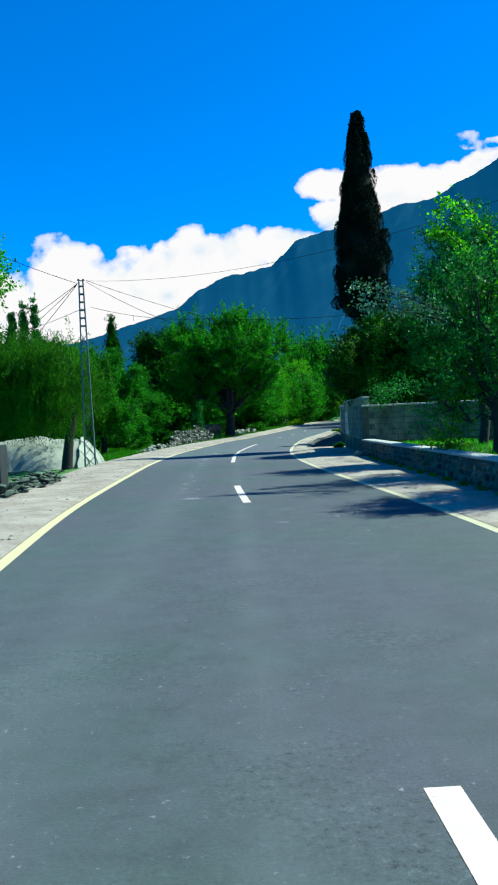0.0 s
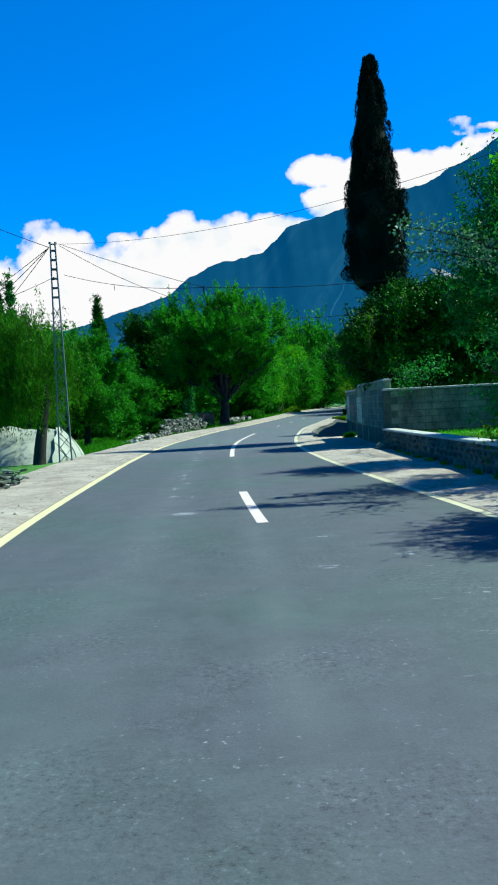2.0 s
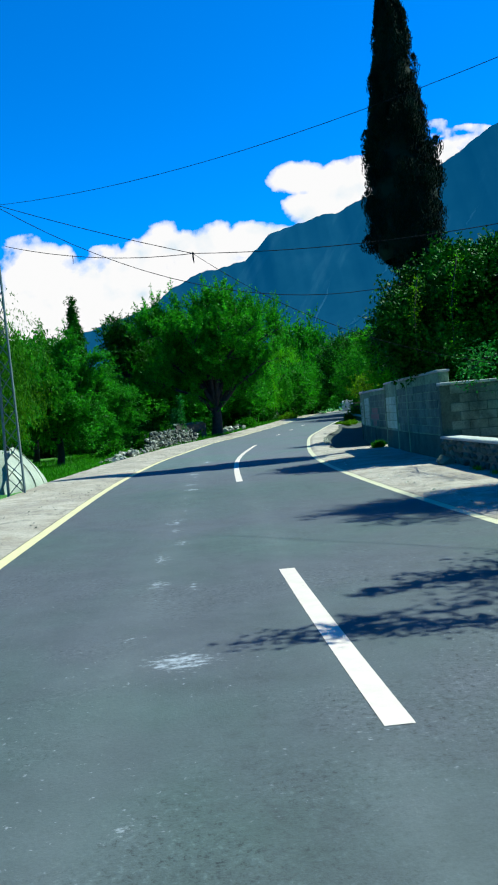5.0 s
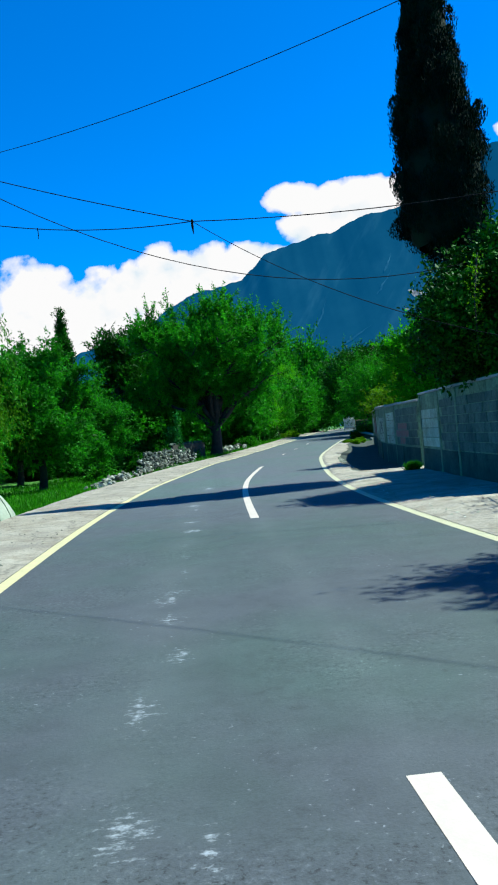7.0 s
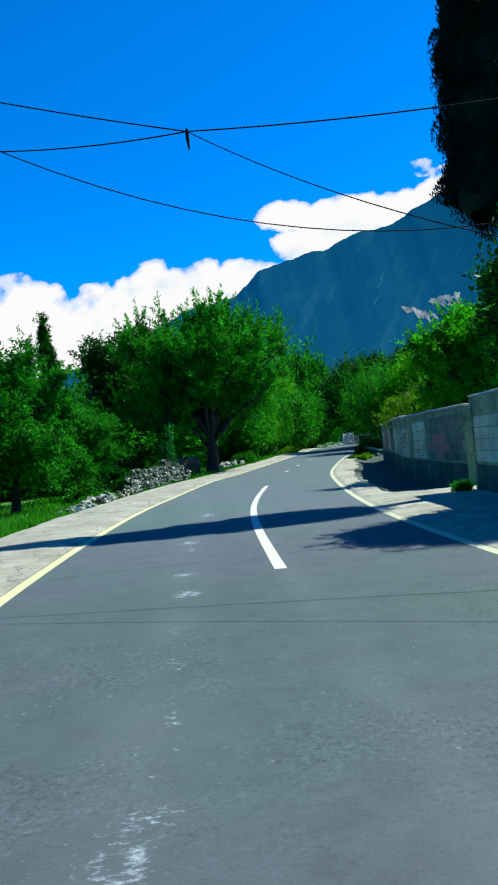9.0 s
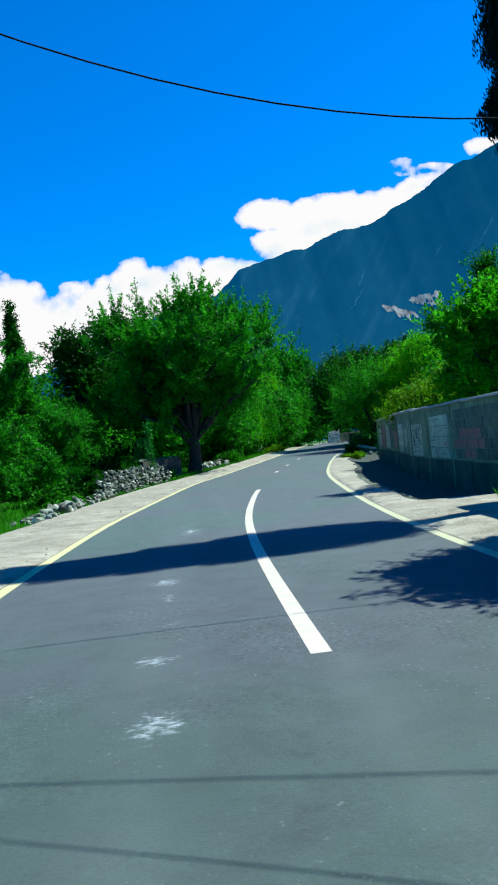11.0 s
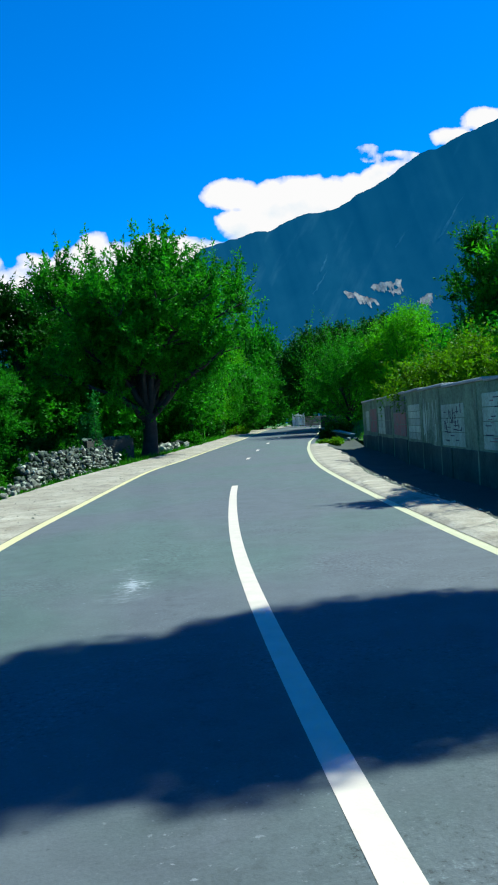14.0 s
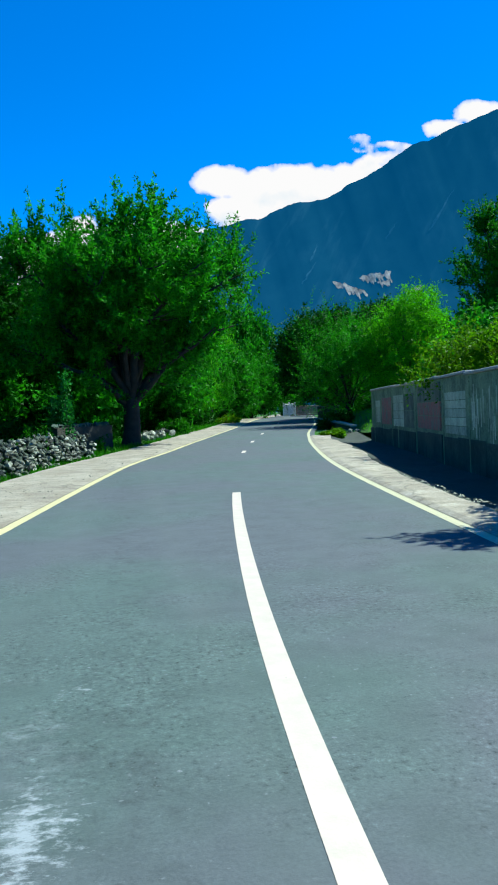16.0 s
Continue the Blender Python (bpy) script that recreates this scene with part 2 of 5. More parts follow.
M_steel = simple("galvanised_steel", ((0.3, (0.09, 0.13, 0.12)), (0.7, (0.16, 0.21, 0.20))), 8.0, 0.6, 60.0, 0.002, metal=0.4)
M_wire = simple("wire", ((0.3, (0.008, 0.008, 0.009)), (0.7, (0.014, 0.014, 0.016))), 8.0, 0.8, 60.0, 0.0)
M_wire.node_tree.nodes["Principled BSDF"].inputs["Specular IOR Level"].default_value = 0.04
M_tarp = simple("white_tarpaulin", ((0.3, (0.20, 0.225, 0.18)), (0.7, (0.33, 0.36, 0.29))), 1.0, 0.7, 12.0, 0.01, big=0.3)
M_adobe = simple("dark_mud_wall", ((0.3, (0.022, 0.02, 0.016)), (0.7, (0.05, 0.044, 0.034))), 1.5, 0.95, 12.0, 0.03)
# tone darkened for the willow shade on the pier; the bend wall shares it
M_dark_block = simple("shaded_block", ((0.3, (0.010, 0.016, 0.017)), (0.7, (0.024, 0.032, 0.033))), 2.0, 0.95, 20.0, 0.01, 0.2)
M_white_metal = simple("white_gate_paint", ((0.3, (0.6, 0.6, 0.58)), (0.7, (0.72, 0.72, 0.7))), 4.0, 0.5, 30.0, 0.0)
M_rust = simple("reddish_brick_fence", ((0.3, (0.20, 0.12, 0.08)), (0.7, (0.36, 0.22, 0.15))), 3.0, 0.9, 15.0, 0.01)

L_broad = leaf_material("broadleaf", (0.007, 0.10, 0.005), (0.038, 0.33, 0.014), 0.41)
L_orchard = leaf_material("orchard_leaf", (0.006, 0.09, 0.006), (0.03, 0.27, 0.014), 0.42)
L_dark = leaf_material("dark_leaf", (0.003, 0.040, 0.003), (0.018, 0.14, 0.007), 0.25)
L_glossy = leaf_material("dense_leaf", (0.002, 0.030, 0.002), (0.024, 0.17, 0.007), 0.07)
L_bright = leaf_material("bright_leaf", (0.018, 0.16, 0.004), (0.065, 0.39, 0.011), 0.48)
L_mid = leaf_material("mid_leaf", (0.005, 0.065, 0.003), (0.030, 0.23, 0.008), 0.38)
L_lime = leaf_material("lime_leaf", (0.03, 0.20, 0.003), (0.10, 0.42, 0.010), 0.50)
L_willow = leaf_material("willow_leaf", (0.008, 0.085, 0.004), (0.05, 0.22, 0.008), 0.34)
L_yellow = leaf_material("yellowing_leaf", (0.034, 0.13, 0.003), (0.115, 0.24, 0.006), 0.44)
L_olive = leaf_material("grey_green_leaf", (0.004, 0.085, 0.013), (0.026, 0.25, 0.045), 0.28)
L_straw = leaf_material("yellowing_willow_leaf", (0.018, 0.10, 0.004), (0.085, 0.22, 0.006), 0.40)
L_silver = leaf_material("silvery_leaf", (0.05, 0.17, 0.10), (0.16, 0.34, 0.24), 0.2)
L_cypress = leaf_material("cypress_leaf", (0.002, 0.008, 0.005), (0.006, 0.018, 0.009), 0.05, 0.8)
L_grass = leaf_material("grass_blade", (0.012, 0.13, 0.004), (0.05, 0.27, 0.010), 0.35)

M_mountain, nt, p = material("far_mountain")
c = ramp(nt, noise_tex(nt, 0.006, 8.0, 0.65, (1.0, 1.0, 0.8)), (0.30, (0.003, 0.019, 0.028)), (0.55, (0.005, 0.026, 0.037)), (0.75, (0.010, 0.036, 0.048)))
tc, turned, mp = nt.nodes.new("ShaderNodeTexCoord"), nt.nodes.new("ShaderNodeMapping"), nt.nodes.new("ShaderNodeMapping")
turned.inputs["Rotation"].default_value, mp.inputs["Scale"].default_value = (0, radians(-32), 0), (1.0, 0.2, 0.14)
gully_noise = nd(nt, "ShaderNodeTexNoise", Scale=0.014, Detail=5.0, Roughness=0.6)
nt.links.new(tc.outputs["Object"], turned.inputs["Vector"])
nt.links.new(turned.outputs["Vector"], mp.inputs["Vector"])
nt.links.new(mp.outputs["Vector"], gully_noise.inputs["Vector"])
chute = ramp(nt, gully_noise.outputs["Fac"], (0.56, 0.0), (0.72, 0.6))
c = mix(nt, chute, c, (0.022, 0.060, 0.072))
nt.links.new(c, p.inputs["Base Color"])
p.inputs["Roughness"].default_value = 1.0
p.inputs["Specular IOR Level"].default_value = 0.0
# weak blue glow over a blue-dark base stands in for distance haze
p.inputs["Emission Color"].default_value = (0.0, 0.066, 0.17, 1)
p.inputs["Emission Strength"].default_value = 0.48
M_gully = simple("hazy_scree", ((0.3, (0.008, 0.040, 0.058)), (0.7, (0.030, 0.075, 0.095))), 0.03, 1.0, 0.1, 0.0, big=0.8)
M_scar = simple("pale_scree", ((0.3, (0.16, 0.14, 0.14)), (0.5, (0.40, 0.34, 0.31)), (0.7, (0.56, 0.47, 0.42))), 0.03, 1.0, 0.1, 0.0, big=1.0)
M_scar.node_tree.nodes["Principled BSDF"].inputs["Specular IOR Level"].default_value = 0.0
# the scree gets the slope's blue glow, painted haze as well
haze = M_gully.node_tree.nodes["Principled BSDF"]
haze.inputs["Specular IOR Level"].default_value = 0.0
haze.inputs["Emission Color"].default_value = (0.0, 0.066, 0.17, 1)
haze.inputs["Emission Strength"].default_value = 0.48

M_cloud, nt, p = material("cloud")
dens = nt.nodes.new("ShaderNodeAttribute")
dens.attribute_name = "cloud_body"
shade = nt.nodes.new("ShaderNodeAttribute")
shade.attribute_name = "cloud_light"
fine = noise_tex(nt, 0.010, 9.0, 0.60)
a = ramp(nt, maths(nt, "ADD", dens.outputs["Fac"], maths(nt, "MULTIPLY", maths(nt, "SUBTRACT", fine, 0.5), 0.8)), (0.42, 0.0), (0.56, 0.6), (0.78, 1.0))
# the sheet glows by itself, blue-grey cloud shading painted into its colour
em = nt.nodes.new("ShaderNodeEmission")
nt.links.new(ramp(nt, maths(nt, "ADD", shade.outputs["Fac"], maths(nt, "MULTIPLY", maths(nt, "SUBTRACT", fine, 0.5), 0.9)), (0.10, (0.62, 0.80, 0.93)), (0.34, (0.88, 0.94, 0.98)), (0.60, (1.0, 1.0, 1.0))), em.inputs["Color"])
em.inputs["Strength"].default_value = 0.52
tr = nt.nodes.new("ShaderNodeBsdfTransparent")
ms = nt.nodes.new("ShaderNodeMixShader")
nt.links.new(a, ms.inputs[0])
nt.links.new(tr.outputs[0], ms.inputs[1])
nt.links.new(em.outputs[0], ms.inputs[2])
nt.links.new(ms.outputs[0], nt.nodes["Material Output"].inputs["Surface"])


# ---- mesh helpers ----
def mesh_of(name, verts, faces, mat, smooth=False):
    """A mesh from an array of places and an array of faces with equally many corners, or a list of faces."""
    me = bpy.data.meshes.new(name)
    if isinstance(faces, np.ndarray):
        n, k = faces.shape
        me.vertices.add(len(verts))
        me.vertices.foreach_set("co", np.asarray(verts, np.float32).ravel())
        me.loops.add(n * k)
        me.loops.foreach_set("vertex_index", faces.astype(np.int32).ravel())
        me.polygons.add(n)
        me.polygons.foreach_set("loop_start", np.arange(0, n * k, k, dtype=np.int32))
        me.update(calc_edges=True)
    else:
        me.from_pydata([tuple(v) for v in verts], [], faces)
    if mat:
        me.materials.append(mat)
    if smooth:
        me.shade_smooth()
    return me


def put(name, me, parent=None, m=None, label=""):
    ob = new(name, me)
    if parent:
        ob.parent = parent
    if m is not None:
        ob.matrix_basis = m
    if label:
        ob["label"] = label
    return ob


def part(name, bm, mat, parent=None, label="", m=None):
    """Links a bmesh as one mesh object under a thing or a part."""
    me = bpy.data.meshes.new(name)
    bm.to_mesh(me)
    bm.free()
    me.materials.append(mat)
    return put(name, me, parent, m, label)


def thing(name, label, category, at=(0, 0, 0), turn=0.0, group="", kind=""):
    ob = new(name)
    ob.matrix_basis = pose(*at, 0, 0, turn)
    ob.empty_display_size = 0.2
    return tagged(ob, label, category, group, kind)


def box(bm, size, m=None, bevel=0.0):
    """Adds a box of that size round m, with its edges broken."""
    made = bmesh.ops.create_cube(bm, size=1.0, matrix=(m or Matrix()) @ Matrix.Diagonal((*size, 1)))
    if bevel:
        edges = list({e for v in made["verts"] for e in v.link_edges})
        bmesh.ops.bevel(bm, geom=edges, offset=bevel, segments=1, affect="EDGES")


def tube(points, radii, sides=7):
    """A tapered tube through the points: places and four-cornered faces."""
    pts = np.asarray(points, float)
    way = np.gradient(pts, axis=0)
    way /= np.linalg.norm(way, axis=1)[:, None] + 1e-9
    ref = np.array([0.31, 0.95, 0.05])
    u = np.cross(way, ref)
    u /= np.linalg.norm(u, axis=1)[:, None] + 1e-9
    v = np.cross(way, u)
    a = np.arange(sides) * 2 * math.pi / sides
    ring = np.cos(a)[None, :, None] * u[:, None] + np.sin(a)[None, :, None] * v[:, None]
    verts = (pts[:, None] + ring * np.asarray(radii, float)[:, None, None]).reshape(-1, 3)
    i, j = np.meshgrid(np.arange(len(pts) - 1), np.arange(sides), indexing="ij")
    k = (j + 1) % sides
    return verts, np.stack([i * sides + j, i * sides + k, (i + 1) * sides + k, (i + 1) * sides + j], -1).reshape(-1, 4)


def joined(pieces):
    verts, faces, n = [], [], 0
    for v, f in pieces:
        verts.append(v)
        faces.append(f + n)
        n += len(v)
    return np.concatenate(verts), np.concatenate(faces)


def value_noise(x, y, seed):
    """Smooth noise in 0 to 1 over two arrays."""
    table = np.random.default_rng(seed).random((64, 64))
    xi, yi = np.floor(x).astype(int), np.floor(y).astype(int)
    fx, fy = x - xi, y - yi
    fx, fy = fx * fx * (3 - 2 * fx), fy * fy * (3 - 2 * fy)
    at = lambda i, j: table[i % 64, j % 64]
    return (at(xi, yi) * (1 - fx) + at(xi + 1, yi) * fx) * (1 - fy) + (at(xi, yi + 1) * (1 - fx) + at(xi + 1, yi + 1) * fx) * fy


def fbm(x, y, seed, octaves=5, gain=0.5):
    total, amp, norm = 0.0, 1.0, 0.0
    for o in range(octaves):
        total = total + amp * value_noise(x * 2 ** o, y * 2 ** o, seed + o)
        norm += amp
        amp *= gain
    return total / norm


# ---- plan of the road: edges as x over y ----
def smooth_line(points):
    ys = np.arange(-80, 420, 0.5)
    px, py = zip(*points)
    xs = np.interp(ys, py, px)
    slope = (px[-1] - px[-2]) / (py[-1] - py[-2])
    xs = np.where(ys > py[-1], px[-1] + (ys - py[-1]) * slope, xs)
    k = np.exp(-0.5 * (np.arange(-10, 11) / 4.0) ** 2)
    xs = np.convolve(np.pad(xs, 10, mode="edge"), k / k.sum(), "valid")
    return lambda y: np.interp(y, ys, xs)


LEFT = smooth_line([(-2.3, -80), (-2.3, 0), (-2.9, 8.7), (-3.25, 13), (-3.36, 18), (-3.42, 27), (-3.36, 31), (-3.14, 36), (-2.76, 41.2), (-2.34, 44), (-2.08, 46.4),
                    (-1.32, 52.4), (-0.6, 57.7), (0.75, 63.7), (2.3, 71), (4.6, 80), (7.3, 90), (11.3, 106.5), (15.0, 122)])
RIGHT = smooth_line([(3.1, -80), (3.0, 0), (2.87, 9.4), (2.83, 12.3), (2.67, 14.3), (2.43, 18.3), (2.2, 22.5), (2.11, 26.5), (2.09, 30), (2.24, 33.5), (2.40, 35.5), (2.60, 37.8), (2.86, 40.2), (3.12, 42.2),
                     (3.56, 45.8), (4.12, 50), (4.66, 53.5), (5.4, 57.5), (6.25, 61.7), (7.55, 68), (9.7, 77.3), (13.3, 90), (17.3, 106.5), (21.0, 122)])
CENTRE = smooth_line([(0.55, -80), (0.52, 2), (0.36, 8), (-0.02, 13), (-0.22, 17.6), (-0.31, 23), (-0.275, 28), (-0.195, 33), (-0.03, 36.4), (0.15, 38.76), (0.82, 44.5), (1.24, 47.5),
                      (2.2, 54), (3.5, 61.5), (5.0, 69), (7.2, 78.5), (10.3, 90), (14.3, 106.5), (18.0, 122)])


def rise(y):
    """Height of the road over its plan: level, then a gentle climb."""
    s = np.clip((np.asarray(y, float) - 62) / 55, 0, 1)
    return 0.75 * s * s * (3 - 2 * s)


def strip(name, left, right, y0, y1, z, mat, step=0.5, across=2, uneven=0.0):
    """A sheet along the road between two lines, z above it."""
    ys = np.arange(y0, y1 + step * 0.5, step)
    f = np.linspace(0, 1, across)
    X = left(ys)[:, None] * (1 - f) + right(ys)[:, None] * f
    Y = np.repeat(ys[:, None], across, 1)
    zz = z(ys) if callable(z) else np.full_like(ys, z)
    Z = rise(Y) + (zz[:, None] if np.ndim(zz) == 1 else zz)
    if np.any(uneven):
        Z = Z + uneven * (fbm(X * 1.3 + 40, Y * 1.3 + 90, 5) - 0.5)
    v = np.stack([X, Y, Z], -1).reshape(-1, 3)
    i, j = np.meshgrid(np.arange(len(ys) - 1), np.arange(across - 1), indexing="ij")
    a = i * across + j
    return mesh_of(name, v, np.stack([a, a + 1, a + across + 1, a + across], -1).reshape(-1, 4), mat, True)


def shifted(line, d):
    return lambda y: line(y) + d


# ---- ground, road, markings, shoulders ----
def build_ground():
    ys = np.concatenate([np.arange(-300, -20, 20), np.arange(-20, 140, 1.0), np.arange(140, 500, 15), np.arange(500, 3001, 250)]).astype(float)
    xs = np.concatenate([np.arange(-3000, -300, 300), np.arange(-300, -40, 20), np.arange(-40, 60, 1.0), np.arange(60, 300, 20), np.arange(300, 3001, 300)]).astype(float)
    X, Y = np.meshgrid(xs, ys)
    l, r = LEFT(ys)[:, None] - 2.3, RIGHT(ys)[:, None] + 2.4
    out = np.maximum(np.maximum(l - X, X - r), 0)
    Z = rise(Y) - 0.12 + np.where(X < 0, -0.30, 0.25) * np.clip(out / 6, 0, 1) + (0.35 * (fbm(X * 0.25 + 20, Y * 0.25 + 70, 3) - 0.5)) * np.clip(out / 2, 0, 1)
    Z = np.where((X > r - 4.4) & (X < r + 2.4) & (Y > 33) & (Y < 80), rise(Y) - 0.55, Z)
    v = np.stack([X, Y, Z], -1).reshape(-1, 3)
    i, j = np.meshgrid(np.arange(len(ys) - 1), np.arange(len(xs) - 1), indexing="ij")
    a = i * len(xs) + j
    me = mesh_of("ground", v, np.stack([a, a + 1, a + len(xs) + 1, a + len(xs)], -1).reshape(-1, 4), M_ground, True)
    return tagged(put("ground", me), "green orchard grass with bare earth patches", "ground", kind="structure")


build_ground()
# pale scrapes in the wheel path: x, y, length along, width, strength
SCRAPES = [(-1.46, 21.7, 0.5, 0.22, 16), (-1.37, 23.1, 0.5, 0.12, 12), (-1.38, 24.2, 0.3, 0.18, 10), (-1.40, 25.2, 0.25, 0.2, 8), (-1.29, 19.8, 0.35, 0.16, 18), (-1.45, 18.8, 0.45, 0.16, 20),
           (-1.40, 17.5, 0.4, 0.2, 18), (-1.07, 17.3, 0.35, 0.12, 14), (-1.46, 16.9, 0.4, 0.1, 10), (-1.44, 15.8, 0.25, 0.12, 14), (-1.1, 15.2, 0.3, 0.4, 30), (-1.38, 20.9, 0.4, 0.16, 18),
           (-1.40, 22.0, 0.2, 0.24, 16), (-1.40, 28.1, 0.22, 0.26, 26), (-1.34, 26.8, 0.35, 0.26, 34), (-1.27, 29.2, 0.2, 0.18, 16), (-1.34, 30.4, 0.6, 0.12, 16), (-1.38, 31.35, 0.4, 0.3, 30),
           (-0.97, 38.0, 0.25, 0.2, 14), (-1.05, 36.6, 0.6, 0.3, 40), (-0.92, 37.4, 0.1, 0.16, 4), (0.55, 12.7, 0.16, 0.35, 14), (1.35, 9.9, 0.12, 0.3, 12), (0.4, 11.1, 0.2, 0.3, 14), (1.2, 11.5, 0.3, 0.3, 14), (-1.2, 13.3, 0.12, 0.22, 12), (-0.02, 8.8, 0.1, 0.1, 20)]


def build_road():
    """The asphalt, finer where it is scraped, with the wear of each place as an attribute."""
    ys = np.concatenate([np.arange(-80, 8, 1.0), np.arange(8, 42, 0.1), np.arange(42, 401, 1.0)])
    f = np.linspace(0, 1, 56)
    l, r = LEFT(ys)[:, None] - 0.35, RIGHT(ys)[:, None] + 0.35
    X, Y = l * (1 - f) + r * f, np.repeat(ys[:, None], 56, 1)
    worn = np.zeros_like(X)
    for x, y, ln, wide, n in SCRAPES:
        worn = np.maximum(worn, min(1.0, 0.45 + n / 45) * np.exp(-((X - x) / (wide * 0.75)) ** 2 - ((Y - y) / (ln * 0.8)) ** 2))
    i, j = np.meshgrid(np.arange(len(ys) - 1), np.arange(55), indexing="ij")
    a = i * 56 + j
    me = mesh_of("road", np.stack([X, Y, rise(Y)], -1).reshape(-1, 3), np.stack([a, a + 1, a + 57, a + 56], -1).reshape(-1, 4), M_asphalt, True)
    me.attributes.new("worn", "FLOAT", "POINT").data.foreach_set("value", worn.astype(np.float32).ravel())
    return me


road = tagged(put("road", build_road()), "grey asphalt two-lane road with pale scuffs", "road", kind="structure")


def marking(name, line, y0, y1, width, mat, label, parent=road):
    half = width / 2
    return put(name, strip(name, shifted(line, -half), shifted(line, half), y0, y1, 0.0025, mat, 0.25), parent, None, label)


marking("edge_line", shifted(LEFT, 0.018), -80, 400, 0.165, M_yellow_paint, "pale yellow painted edge line")
marking("edge_line", RIGHT, -80, 400, 0.15, M_faded_paint, "pale yellow painted edge line")
for y0, y1 in ((-12.5, -9), (-0.89, 3.11), (13.95, 17.65), (27.8, 47.6), (61.2, 62.6), (69.5, 71.0), (78, 79.5), (86.5, 88), (95, 96.5)):
    marking("centre_line", shifted(CENTRE, -0.01), y0, y1, 0.146, M_white_paint, "white painted centre line")
L_OUT = lambda y: LEFT(y) - 2.25 - 0.25 * (fbm(np.asarray(y) * 0.4 + 9, np.asarray(y) * 0 + 3.3, 8) - 0.5)
WALL_A = [(5.33, 37.35), (5.5, 40.2), (5.95, 44.0), (6.42, 47.3), (7.05, 50.6), (7.75, 54.0), (8.65, 57.6), (9.65, 62.6), (10.7, 68.6)]


GUTTER = WALL_A + [(13.3, 80.0)]


def gutter_edge(y):
    """The ragged edge between the roadside strip and the gutter, set out to where the painted wall's shadow ends."""
    y = np.asarray(y, float)
    wall_x = np.interp(y, [q[1] for q in GUTTER], [q[0] for q in GUTTER])
    return np.maximum(wall_x - 1.95 + 0.3 * (fbm(y * 0.6 + 5, y * 0 + 8, 15) - 0.5), RIGHT(y) + 0.3)


def R_OUT(y):
    y = np.asarray(y, float)
    s = np.clip((y - 36.3) / 1.2, 0, 1)
    return (RIGHT(y) + 4.2) * (1 - s) + (gutter_edge(y) + 0.04) * s




def left_profile(ys):
    """The left strip: flush with the asphalt, a little higher outwards."""
    return np.tile(np.concatenate([np.linspace(0.05, 0.045, 9), [0.04, 0.025, 0.008]])[None], (len(ys), 1))


tagged(put("pavement_left", strip("pavement_left", L_OUT, shifted(LEFT, -0.067), -80, 400, left_profile, M_shoulder, 0.5, 12, 0.03 * np.clip(np.linspace(2.2, 0, 12), 0, 1))), "dusty pale concrete road shoulder", "shoulder", kind="structure")


def right_profile(ys):
    """The right strip: flush with the asphalt, a little higher outwards."""
    return np.tile(np.minimum(0.045, 0.008 + 0.011 * np.arange(21))[None], (len(ys), 1))


tagged(put("pavement_right", strip("pavement_right", shifted(RIGHT, 0.067), R_OUT, -80, 73, right_profile, M_verge, 0.5, 21, 0.05 * np.clip(np.linspace(-0.15, 3, 21), 0, 1))), "pale dusty roadside strip with a gutter beside the wall", "shoulder", kind="structure")


# ---- distance: mountain, clouds ----
def spurs(x, f):
    """Ridged relief of the slope: spurs that run down and to the left."""
    warp = 0.9 * (fbm(x / 300 + 20, f * 3 + 40, 35, 4) - 0.5)
    u = x / 230 + 100 - f * 4.2 + warp
    a = 1 - np.abs(2 * fbm(u, f * 1.6 + 10 + warp, 31, 5, 0.55) - 1)
    b = fbm(u * 3.1 + 7, f * 7 + 3, 37, 4, 0.6) - 0.5
    return (a - 0.75) * 1.2 + 0.35 * b


# runnels on the slope: top x, z, foot x, z, width
GULLIES = [(468, 452, 378, 296, 12, 1), (600, 338, 485, 272, 14, 2), (512, 300, 496, 276, 12, 3), (712, 545, 640, 450, 10, 4), (1290, 832, 1140, 646, 16, 5), (1048, 698, 982, 624, 12, 6), (737, 620, 688, 540, 10, 7)]


